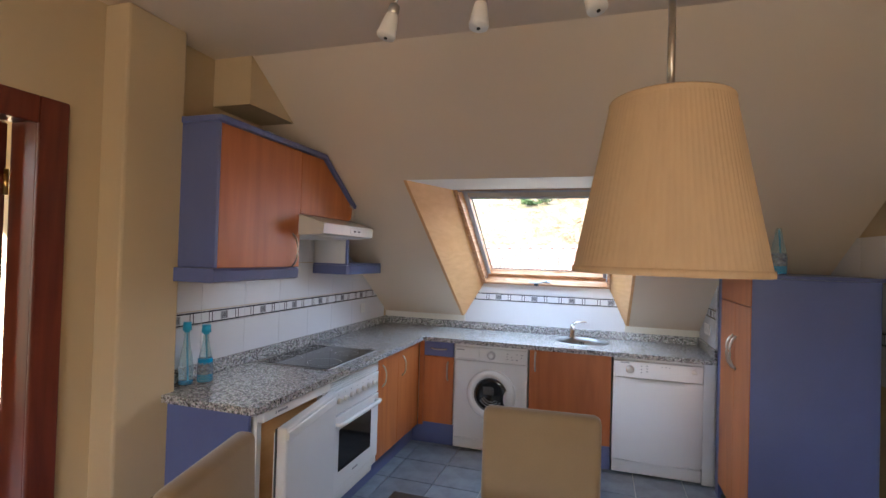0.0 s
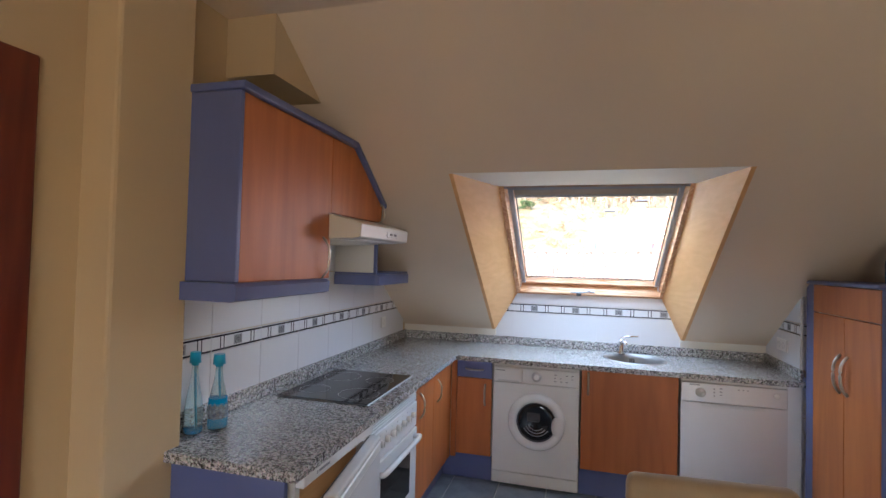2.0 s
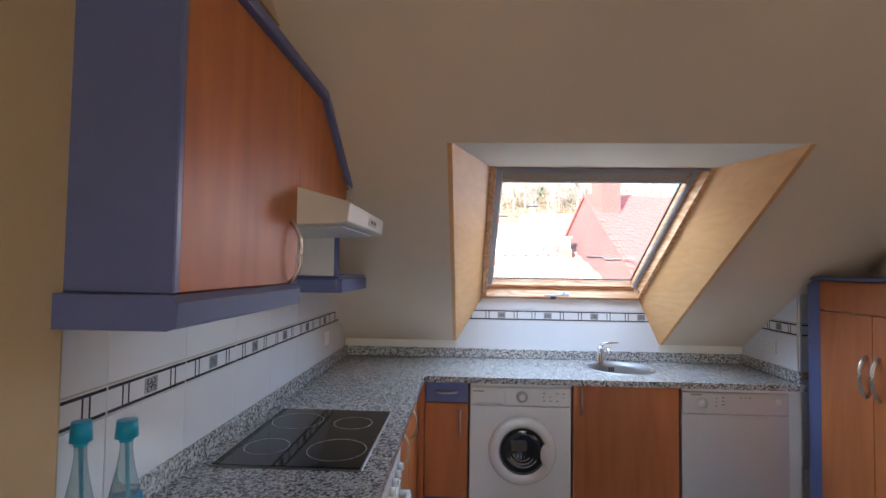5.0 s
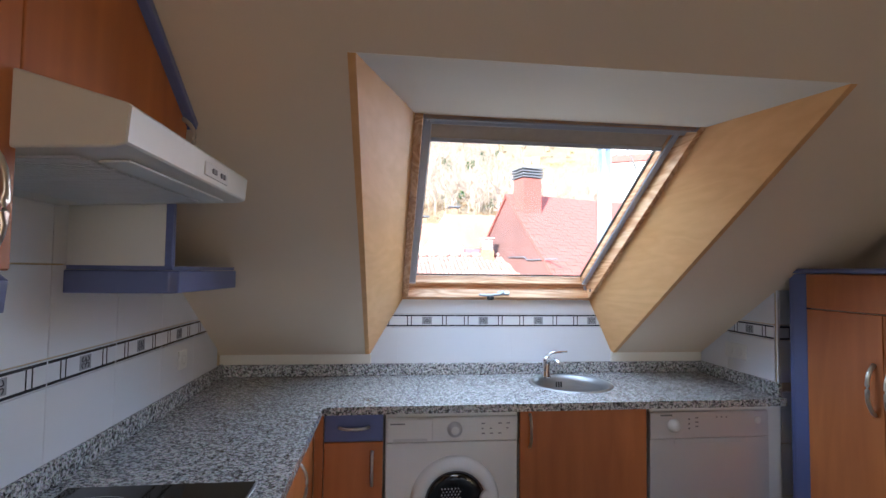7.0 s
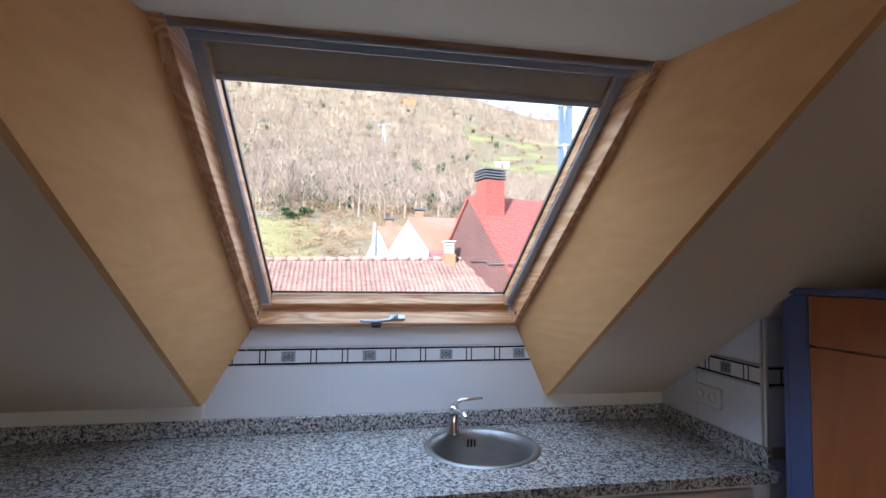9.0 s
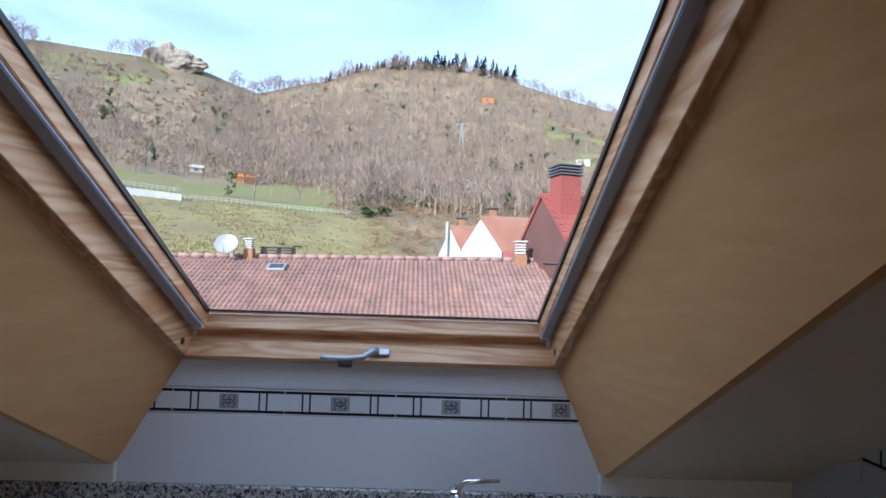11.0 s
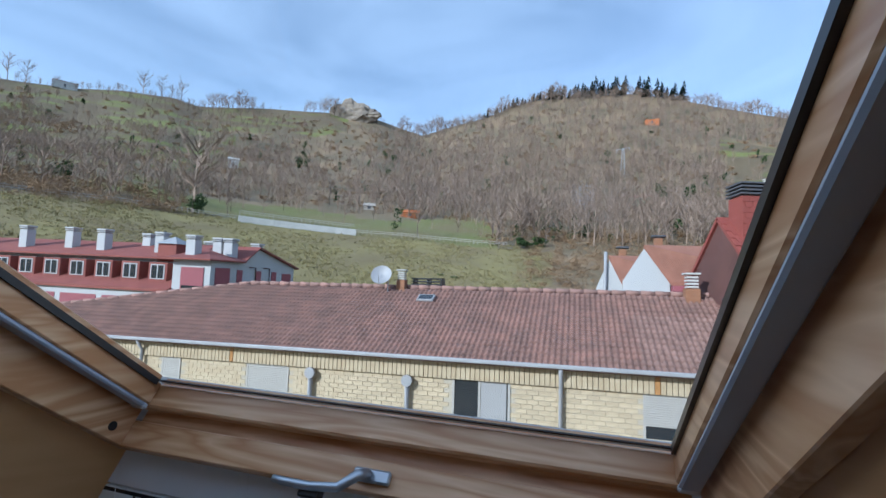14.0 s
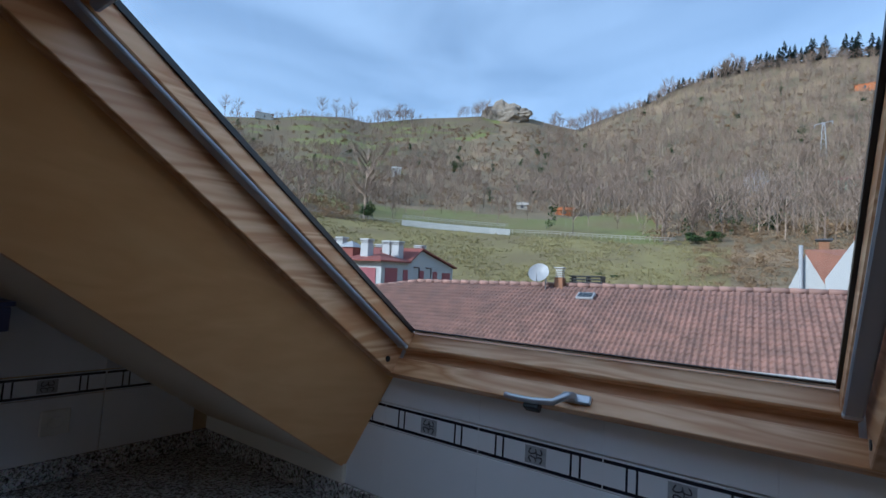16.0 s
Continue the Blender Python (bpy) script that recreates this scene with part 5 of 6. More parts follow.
def plant_tufts():
    V, F = [], []
    while len(F) < 42000:
        az, r = rng.uniform(-62, -6), 36 + 70 * rng.uniform() ** 0.8
        if noise.noise(Vector((az * 0.2, r * 0.09, 2.0))) < rng.uniform(-0.5, 0.25):
            continue
        c = polar(az, r, 0.0)
        for _ in range(6):
            a, s = rng.uniform(0, 6.283), rng.uniform(0.06, 0.16)
            x, y = c.x + rng.uniform(-0.5, 0.5), c.y + rng.uniform(-0.5, 0.5)
            i = len(V)
            V.extend(((x - s * math.cos(a), y - s * math.sin(a), c.z - 0.06), (x + s * math.cos(a), y + s * math.sin(a), c.z - 0.06),
                      (x + rng.uniform(-0.1, 0.1), y + rng.uniform(-0.1, 0.1), c.z + rng.uniform(0.08, 0.30))))
            F.append((i, i + 1, i + 2))
    tri_cloud("grass_tufts", V, F, TUFT, "rough tufts of faded winter grass", "grass")


plant_tufts()

ROCKM = mat("grey_limestone", (0.32, 0.275, 0.22), 0.9, dark=(0.15, 0.125, 0.10), scale=0.25, bump=0.8, bscale=1.2, fine=0.25, detail=9)
bm = bmesh.new()
bmesh.ops.create_icosphere(bm, subdivisions=4, radius=1.0)
for v in bm.verts:
    d = 1 + 0.20 * noise.noise(v.co * 2.3) + 0.16 * noise.noise(v.co * 6.0)
    d += 0.10 * noise.noise(v.co * 14.0)
    v.co = Vector((v.co.x * 22 * d * (1.15 - 0.35 * v.co.z), v.co.y * 9 * d, max(v.co.z, -0.9) * 14.0 * d * (0.95 - 0.30 * v.co.x)))
rock = part("rock_outcrop", bm, ROCKM)
rock.location = polar(-29.2, R2 - 6, 2.0)
tagged(rock, "pale grey limestone crag on the skyline", "rock")

CONC = mat("pale_concrete", (0.54, 0.53, 0.50), 0.85, var=0.15, scale=0.6, fine=0.06, bscale=4)
FENCEW = mat("weathered_fence_wood", (0.42, 0.38, 0.33), 0.9, var=0.2, scale=2)
V, F = [], []
wallb = bmesh.new()
for az in np.arange(-40.6, -28.4, 0.61):
    p, q = polar(az, R1 + 1), polar(az + 0.61, R1 + 1)
    d = (q - p)
    m = Matrix.Translation(p) @ d.to_track_quat('X', 'Z').to_matrix().to_4x4()
    rot_box(wallb, m, (0, -0.2, -0.6), (d.length, 0.2, 1.15))
tagged(part("road_wall", wallb, CONC), "long pale concrete retaining wall of the hillside road", "wall")
fence = bmesh.new()
for az in np.arange(-62.0, -10.0, 0.5):
    p, q = polar(az, R1 + 2.2), polar(az + 0.5, R1 + 2.2)
    d = q - p
    m = Matrix.Translation(p) @ d.to_track_quat('X', 'Z').to_matrix().to_4x4()
    up = 1.15 if -40.6 < az < -28.4 else 0.0
    rot_box(fence, m, (-0.05, -0.05, up - 0.2), (0.05, 0.05, up + 0.95))
    rot_box(fence, m, (0, -0.03, up + 0.82), (d.length, 0.03, up + 0.92))
    rot_box(fence, m, (0, -0.03, up + 0.42), (d.length, 0.03, up + 0.52))
tagged(part("road_fence", fence, FENCEW), "pale wooden post and rail fence along the road", "fence", kind="stuff")

# neighbouring building: tiled roof over a yellow block wall
CLAY = mat("weathered_clay_tile", (0.30, 0.172, 0.138), 0.88, dark=(0.19, 0.118, 0.098), scale=1.8, per=0.20, fine=0.18, bscale=30, bump=0.3)
YBRICK = mat("yellow_block", (0.55, 0.46, 0.315), 0.88, dark=(0.46, 0.365, 0.235), scale=3.5, per=0.10, fine=0.10, bscale=40, bump=0.3)
YSTAIN = mat("rust_stained_block", (0.48, 0.25, 0.09), 0.9, var=0.3, scale=6)
MORTAR = mat("mortar", (0.46, 0.41, 0.32), 0.95, var=0.1, scale=8)
GUTTER = mat("pale_grey_gutter", (0.36, 0.36, 0.37), 0.5, var=0.15, scale=2)
SHUT = mat("roller_shutter_slats", (0.40, 0.38, 0.345), 0.6, var=0.06, scale=3)
DGLASS = mat("dark_window_glass", (0.03, 0.035, 0.04), 0.08, var=0.2)
CURT = mat("white_net_curtain", (0.36, 0.355, 0.35), 0.9, var=0.15, scale=20, stretch=(6, 1, 0.4))
NB = Matrix.Translation((0.33, 16.65, 0.93)) @ Matrix.Rotation(radians(2.0), 4, 'Z') @ Matrix.Rotation(radians(-1.2), 4, 'Y')
nb = thing("apartment_building", "yellow block building with a weathered clay tile roof", "building")
nb.matrix_world = NB
EZ, RZ, RUN = -0.62, 1.13, 3.55
XL, XR = -26.0, 5.0
pitch_ = math.atan2(RZ - EZ, RUN)
HIPX, HIPE = -12.2, -23.5      # where the ridge ends, and where its hip would meet the eaves


def hip_limit(x):
    """How far up the slope, in plan, the roof reaches at x."""
    return RUN if x >= HIPX else RUN * (x - HIPE) / (HIPX - HIPE)


def roof_body():
    bm = bmesh.new()
    yl = hip_limit(XL)
    yl = max(yl, -0.25)
    zl = EZ - 0.16 + (RZ - EZ + 0.11) * (yl + 0.3) / (RUN + 0.3)
    top = [(XR, -0.30, EZ - 0.16), (XR, RUN, RZ - 0.05), (HIPX, RUN, RZ - 0.05), (XL, yl, zl), (XL, -0.30, EZ - 0.16)]
    back = [(XR, RUN, RZ - 0.05), (XR, 2 * RUN, EZ - 0.3), (XL, 2 * RUN, EZ - 0.5), (XL, yl, zl), (HIPX, RUN, RZ - 0.05)]
    for poly in (top, back):
        vs = [bm.verts.new(p) for p in poly]
        lo = [bm.verts.new((p[0], p[1], p[2] - 0.07)) for p in poly]
        bm.faces.new(vs), bm.faces.new(lo)
        for a in range(len(vs)):
            b = (a + 1) % len(vs)
            bm.faces.new((vs[a], vs[b], lo[b], lo[a]))
    bmesh.ops.recalc_face_normals(bm, faces=bm.faces[:])
    return bm


roof = part("roof", roof_body(), CLAY, nb)
wall = part("wall", box((XL, 0.0, -8.6), (XR, 2 * RUN - 0.4, EZ - 0.42)), MORTAR, nb)
part("gutter", prism([(-0.40, EZ - 0.19), (-0.30, EZ - 0.19), (-0.30, EZ - 0.09), (-0.40, EZ - 0.09)], 0, XL, XR, bevel=0.02), GUTTER, nb)


def roof_tile_mesh():
    w, l = 0.160, 0.29
    V, F = [], []
    for k, (y, lift, sc) in enumerate(((0.0, 0.034, 1.0), (l, 0.002, 0.90))):
        for i in range(7):
            f = i / 6
            x = (f - 0.5) * w * sc
            z = lift + (0.042 * math.sin(math.pi * f / 0.66) if f <= 0.66 else -0.016 * math.sin(math.pi * (f - 0.66) / 0.34))
            V.append((x, y, z))
    for i in range(6):
        F.append((i, i + 1, 8 + i, 7 + i))
    n = len(V)
    for i in range(7):
        x, y, z = V[i]
        V.append((x, y + 0.004, z - 0.034))
    for i in range(6):
        F.append((n + i, n + i + 1, i + 1, i))
    me = bpy.data.meshes.new("roof_tile")
    me.from_pydata(V, [], F)
    me.materials.append(CLAY)
    me.polygons.foreach_set("use_smooth", [True] * len(F))
    return me


tile_me = roof_tile_mesh()
tv = np.array([v.co[:] for v in tile_me.vertices])
tf = [tuple(p.vertices) for p in tile_me.polygons]
RP = Matrix.Translation((0, -0.32, EZ - 0.155)) @ Matrix.Rotation(pitch_, 4, 'X')
VV, FF = [], []
slope_len = math.hypot(RUN + 0.32, RZ - EZ + 0.1)
ncourse = int(slope_len / 0.255)
count = 0
for c in range(ncourse):
    for k in range(int((XR - XL) / 0.150)):
        x = XR - 0.08 - k * 0.150
        if -0.32 + (c + 0.6) * 0.255 * math.cos(pitch_) > hip_limit(x):
            continue
        m = RP @ Matrix.Translation((x, c * 0.255 + rng.uniform(-0.008, 0.008), 0.004 + rng.uniform(-0.006, 0.006))) @ Matrix.Rotation(rng.uniform(-0.02, 0.02), 4, 'Z')
        if k < 25 and count < 275:
            ob = new("roof_tile", tile_me)
            ob.parent = roof
            ob.matrix_local = m
            count += 1
        else:
            base = len(VV)
            mm = np.array(m)
            VV.extend(map(tuple, tv @ mm[:3, :3].T + mm[:3, 3]))
            FF.extend(tuple(base + i for i in f) for f in tf)
me = bpy.data.meshes.new("far_roof_tiles")
me.from_pydata(VV, [], FF)
me.materials.append(mat("weathered_clay_tile_far", (0.265, 0.145, 0.115), 0.88, dark=(0.165, 0.098, 0.08), scale=2.2, fine=0.18, bscale=20, bump=0.3))
me.polygons.foreach_set("use_smooth", [True] * len(FF))
ob = new("far_roof_tiles", me)
ob.parent = roof
ob["kind"] = "stuff"
bm = bmesh.new()
for k in range(int((XR - XL) / 0.42)):
    x = XR - k * 0.42
    y, y2 = hip_limit(x), hip_limit(x - 0.43)
    z, z2 = RZ + (y - RUN) * (RZ - EZ) / RUN, RZ + (y2 - RUN) * (RZ - EZ) / RUN
    tube([(x, y, z + 0.0), (x - 0.43, y2, z2 + 0.012)], [0.075, 0.088], 10, bm)
part("ridge_caps", bm, CLAY, roof)
# soldier course and blocks
bm, bs = bmesh.new(), bmesh.new()
for k in range(int((XR - XL) / 0.125)):
    x = XR - 0.06 - k * 0.125
    stain = rng.uniform() < 0.04
    box((x - 0.056, -0.09, EZ - 0.66), (x + 0.056, 0.02, EZ - 0.245), 0.006, bm=bs if stain else bm)
part("soldier_course", bm, YBRICK, wall, "upright yellow blocks under the eaves")["kind"] = "stuff"
part("soldier_course", bs, YSTAIN, wall, "rust-stained upright blocks")["kind"] = "stuff"
openings = [(1.25, 2.55, -1.02, -2.3), (-3.35, -1.85, -0.98, -2.3), (-9.55, -8.15, -0.98, -2.3), (-12.6, -11.9, -0.98, -2.0)]
brick_me = mesh_of("block", box((-0.136, -0.012, -0.052), (0.136, 0.006, 0.052), 0.005), YBRICK)
far = bmesh.new()
nobj = 0
for r_ in range(15):
    z = EZ - 0.74 - r_ * 0.117
    for k in range(int((XR - XL) / 0.286)):
        x = XR - 0.14 - k * 0.286 - (0.143 if r_ % 2 else 0)
        if any(a - 0.10 < x < b + 0.10 and z1 - 0.05 < z < z0 + 0.03 for a, b, z0, z1 in openings):
            continue
        if x > -6.5 and nobj < 280 and r_ < 12:
            ob = new("block", brick_me)
            ob.parent = wall
            ob.location = (x, -0.004, z)
            nobj += 1
        else:
            box((x - 0.136, -0.016, z - 0.052), (x + 0.136, 0.002, z + 0.052), bm=far)
part("far_blocks", far, YBRICK, wall)["kind"] = "stuff"
for n, (a, b, z0, z1) in enumerate(openings):
    w = part("window", box((a, -0.002, z1), (b, 0.001, z0)), DGLASS, nb)
    part("lintel", box((a - 0.04, -0.03, z0), (b + 0.04, 0.0, z0 + 0.07), 0.004), SHUT, w)
    part("window_frame", box((a, -0.03, z1), (a + 0.06, -0.003, z0)), SHUT, w)
    part("window_frame", box((b - 0.06, -0.03, z1), (b, -0.003, z0)), SHUT, w)
    drop = 0.10 if n == 1 else (z0 - z1 if n != 0 else 1.0)
    for k in range(int(drop / 0.05)):
        part("shutter_slat", box((a + 0.06, -0.026, z0 - 0.05 * (k + 1) + 0.003), (b - 0.06, -0.008, z0 - 0.05 * k), 0.003), SHUT, w)
    if n == 1:
        part("curtain", box((b - 0.75, -0.006, z1), (b - 0.10, -0.003, z0 - 0.1)), CURT, w, "white net curtain")
        part("window_frame", box((a + 0.68, -0.02, z1), (a + 0.74, -0.003, z0)), SHUT, w)
for x in (-4.55, -7.4):
    v = part("flue_vent", cyl((x, -0.16, EZ - 0.78), 0.15, 0.10, 'y', 20), GUTTER, nb, "grey round flue vent")
    part("flue_pipe", tube([(x, 0.0, EZ - 0.80), (x, -0.12, EZ - 0.85), (x, -0.12, EZ - 2.5)], 0.075, 12), GUTTER, v)
part("downpipe", tube([(-0.62, -0.33, EZ - 0.2), (-0.62, -0.12, EZ - 0.5), (-0.62, -0.10, -8.0)], 0.05, 12), GUTTER, nb)
part("downpipe", tube([(-13.3, -0.33, EZ - 0.2), (-13.3, -0.12, EZ - 0.5), (-13.3, -0.10, -8.0)], 0.05, 12), GUTTER, nb)
rl = part("roof_light", rot_box(bmesh.new(), RP, (-5.25, 3.15, 0.05), (-4.70, 3.55, 0.12), 0, 0.01), GUTTER, nb)
part("pane", rot_box(bmesh.new(), RP, (-5.20, 3.20, 0.121), (-4.75, 3.50, 0.126)), DGLASS, rl)


def brick_chimney(x, y, z0, w, h, parent_mat, label):
    t = thing("roof_chimney", label, "chimney")
    t.matrix_world = NB
    part("shaft", box((x - w, y - w, z0), (x + w, y + w, z0 + h * 0.55), 0.01), parent_mat, t)
    for k in range(4):
        part("louvre", box((x - w * 0.8, y - w * 0.8, z0 + h * (0.57 + 0.1 * k)), (x + w * 0.8, y + w * 0.8, z0 + h * (0.63 + 0.1 * k)), 0.005), CONC, t)
    part("cap", box((x - w * 1.1, y - w * 1.1, z0 + h * 0.98), (x + w * 1.1, y + w * 1.1, z0 + h * 1.04), 0.01), CONC, t)


OBRICK = mat("orange_brick", (0.31, 0.15, 0.08), 0.9, var=0.25, scale=9, fine=0.1, bscale=30)
brick_chimney(-6.10, RUN - 0.15, RZ - 0.15, 0.15, 0.72, OBRICK, "small louvred brick chimney on the tiled roof")
brick_chimney(3.0, RUN - 0.30, RZ - 0.35, 0.20, 0.95, OBRICK, "louvred brick chimney where roof meets the red house")
low = thing("roof_chimney", "low dark louvred chimney on the roof ridge", "chimney")
low.matrix_world = NB
for k in range(3):
    part("slab", box((-5.85, RUN + 0.1, RZ + 0.10 + 0.10 * k), (-4.75, RUN + 0.6, RZ + 0.14 + 0.10 * k)), BLACKP, low)
for x in (-5.8, -5.3, -4.81):
    part("post", box((x, RUN + 0.15, RZ - 0.2), (x + 0.06, RUN + 0.55, RZ + 0.3)), BLACKP, low)
dish = thing("satellite_dish", "pale grey satellite dish on the roof ridge", "satellite dish")
dish.matrix_world = NB
DM = Matrix.Translation((-6.70, RUN - 0.55, RZ + 0.35)) @ Matrix.Rotation(radians(62), 4, 'X') @ Matrix.Rotation(radians(6), 4, 'Y')
part("reflector", lathe([(0.36, 0.10), (0.33, 0.085), (0.22, 0.035), (0.10, 0.008), (0.0, 0.0), (0.0, -0.01), (0.10, -0.002), (0.23, 0.025), (0.36, 0.088), (0.36, 0.10)], seg=32, m=DM), GUTTER, dish)
part("mast", tube([(-6.50, RUN - 0.45, RZ - 0.35), (-6.50, RUN - 0.45, RZ + 0.35), (-6.67, RUN - 0.52, RZ + 0.36)], 0.025, 10), GUTTER, dish)
part("feed_arm", tube([DM @ Vector((0, -0.34, 0.08)), DM @ Vector((0, -0.10, 0.42))], 0.012, 8), GUTTER, dish)

# red house with its chimney
REDT = mat("red_roof_tile", (0.27, 0.066, 0.05), 0.8, var=0.15, scale=1.5, fine=0.12, bscale=16, bump=0.5, stretch=(1, 3, 3))
MARO = mat("maroon_render", (0.135, 0.062, 0.052), 0.9, var=0.25, scale=0.9, fine=0.1, bscale=12)
rh = thing("red_house", "house with a bright red roof and a maroon gable wall", "house")
rh.matrix_world = Matrix.Translation((3.79, 19.65, 0)) @ Matrix.Rotation(radians(15), 4, 'Z')
RPK = 4.36      # ridge height; the gable stands at x = 0, its ridge runs along x
gab = [(-4.2, -8.6), (-4.2, RPK - 4.20), (0.0, RPK - 0.06), (4.2, RPK - 4.20), (4.2, -8.6)]
part("wall", prism(gab, 0, 0.06, 9.0), MARO, rh)
RS = Matrix.Translation((0, 0, RPK)) @ Matrix.Rotation(radians(44), 4, 'X')
rr = part("roof", rot_box(bmesh.new(), RS, (-0.02, -6.0, -0.08), (9.2, 0.0, 0.0)), REDT, rh)
bm = bmesh.new()
for k in range(36):
    for j in range(30):
        x0 = -0.03 + j * 0.31 + (0.155 if k % 2 else 0)
        rot_box(bm, RS, (x0, -6.0 + k * 0.167, 0.002 + 0.006 * ((j * 7 + k * 3) % 3)), (x0 + 0.304, -6.0 + k * 0.167 + 0.160, 0.022 + 0.006 * ((j * 7 + k * 3) % 3)))
part("shingle_courses", bm, REDT, rr)["kind"] = "stuff"
RS2 = Matrix.Translation((0, 0, RPK)) @ Matrix.Rotation(radians(-44), 4, 'X')
part("roof", rot_box(bmesh.new(), RS2, (-0.02, 0.0, -0.08), (9.2, 6.0, 0.02)), REDT, rh)
part("flashing", tube([(0.03, -0.2, 2.02), (0.03, -1.3, 2.0), (0.03, -1.45, 1.9), (0.03, -3.2, 1.9)], 0.03, 6), RUBBER, rh, "dark lead flashing strip on the gable")
c = part("chimney", box((0.26, -0.80, 2.9), (1.00, -0.10, 4.86), 0.01), REDT, rh, "red tile-hung chimney")
for k in range(13):
    for j in range(4):
        x0 = 0.25 + j * 0.188 + (0.09 if k % 2 else 0.0)
        part("hung_tile", box((x0 + 0.004, -0.822, 2.86 + k * 0.153), (min(x0 + 0.184, 1.01), -0.801, 2.86 + k * 0.153 + 0.146)), REDT, c)
for k in range(4):
    part("louvre", box((0.20, -0.86, 4.89 + k * 0.10), (1.06, -0.04, 4.945 + k * 0.10), 0.01), RUBBER, c, "dark metal louvre")
part("core", box((0.32, -0.72, 4.8), (0.94, -0.18, 5.22)), BLACKP, c)
sk = part("roof_light", rot_box(bmesh.new(), RS, (2.9, -3.3, 0.02), (3.7, -2.2, 0.12), 0, 0.01), GUTTER, rh)
part("pane", rot_box(bmesh.new(), RS, (2.98, -3.22, 0.121), (3.62, -2.28, 0.126)), DGLASS, sk)

fl = thing("flue_pipe", "bright steel flue pipe with a ribbed cowl", "flue pipe")
fp = EYE0 + Vector((9.5 * 0.407, 9.5 * 0.913, 0))
STEELF = mat("bright_flue_steel", (0.62, 0.63, 0.65), 0.22, 1.0, var=0.08, scale=6, stretch=(1, 1, 0.3), rvar=0.08)
part("pipe", cyl((fp.x, fp.y, -1.6), 0.155, 14.0, seg=32), STEELF, fl)
for z in (4.35, 5.22):
    part("joint", lathe([(0.155, z - 0.03), (0.164, z - 0.02), (0.164, z + 0.02), (0.155, z + 0.03)], (fp.x, fp.y, 0), 32), STEELF, fl)
for k in range(8):
    part("cowl_ring", lathe([(0.158, 5.40 + k * 0.062), (0.186, 5.412 + k * 0.062), (0.186, 5.436 + k * 0.062), (0.158, 5.446 + k * 0.062)], (fp.x, fp.y, 0), 32), RUBBER, fl, "dark ribbed cowl ring")
part("cowl_core", cyl((fp.x, fp.y, 5.64), 0.150, 0.50, seg=32), RUBBER, fl)
part("cowl_top", cyl((fp.x, fp.y, 5.905), 0.17, 0.02, seg=32), GUTTER, fl)
part("bracket", tube([(fp.x + 0.15, fp.y, 4.75), (fp.x + 0.5, fp.y + 0.1, 4.62), (fp.x + 0.9, fp.y + 0.2, 3.9)], 0.02, 8), GUTTER, fl)

PLAST = mat("white_render", (0.49, 0.49, 0.485), 0.9, var=0.08, scale=0.5, fine=0.04, bscale=6)
wb = thing("white_building", "tall white building with corrugated cladding and a red band", "building")
wb.matrix_world = Matrix.Translation((9.15, 23.5, 1.6)) @ Matrix.Rotation(radians(-27), 4, 'Z')
part("wall", box((0, 0, -8.6), (9.0, 8.0, 7.6)), PLAST, wb)
for k in range(28):
    part("cladding_rib", box((0.02 + k * 0.32, -0.07, 5.3), (0.02 + k * 0.32 + 0.17, 0.0, 7.6)), GUTTER, wb)
part("band", box((-0.05, -0.10, 4.95), (9.0, 0.0, 5.25)), REDT, wb, "dark red band")

# row of houses with a red mansard roof
PINKB = mat("red_shutter", (0.30, 0.085, 0.10), 0.7, var=0.1, scale=2)
ROWR = mat("red_brown_roof", (0.26, 0.075, 0.058), 0.8, var=0.2, scale=0.8, fine=0.15, bscale=10, bump=0.3)
hr = thing("row_house", "white row of houses with a red mansard roof and chimneys", "house")
HR = Matrix.Translation((-25.1, 30.1, 1.38)) @ Matrix.Rotation(radians(6.9), 4, 'Z') @ Matrix.Rotation(radians(2), 4, 'X')
hr.matrix_world = HR
part("wall", prism([(1.9, -8.6), (1.9, 1.95), (5.6, 1.95), (7.7, 3.08), (14.0, 1.66), (14.0, -8.6)], 0, -3.0, 0.0), PLAST, hr)
part("wall", box((-36, 4.1, -8.6), (-3.0, 14.0, 1.9)), PLAST, hr)


def slab(polys, d):
    """Flat roof planes of thickness d."""
    bm = bmesh.new()
    for poly in polys:
        vs = [bm.verts.new(p) for p in poly]
        lo = [bm.verts.new((p[0], p[1], p[2] - d)) for p in poly]
        bm.faces.new(vs), bm.faces.new(lo)
        for a in range(len(vs)):
            b = (a + 1) % len(vs)
            bm.faces.new((vs[a], vs[b], lo[b], lo[a]))
    bmesh.ops.recalc_face_normals(bm, faces=bm.faces[:])
    return bm


part("roof", slab([[(-3.4, 1.3, 1.98), (0.35, 1.3, 1.98), (-3.0, 5.7, 2.86), (-3.4, 7.7, 3.26)],
                   [(0.35, 1.3, 1.98), (0.35, 5.7, 1.98), (-3.0, 5.7, 2.86)],
                   [(-36.2, 3.3, 1.98), (-3.4, 3.3, 1.98), (-3.4, 7.7, 3.26), (-36.2, 7.7, 3.26)]], 0.12), ROWR, hr)
part("roof", slab([[(0.3, 5.45, 1.92), (0.3, 7.7, 3.24), (-4.5, 7.7, 3.24), (-2.9, 5.45, 2.70)]], 0.10), ROWR, hr)
part("roof", slab([[(0.3, 7.7, 3.24), (0.3, 14.4, 1.74), (-36.2, 14.4, 1.74), (-36.2, 7.7, 3.24)]], 0.14), ROWR, hr)
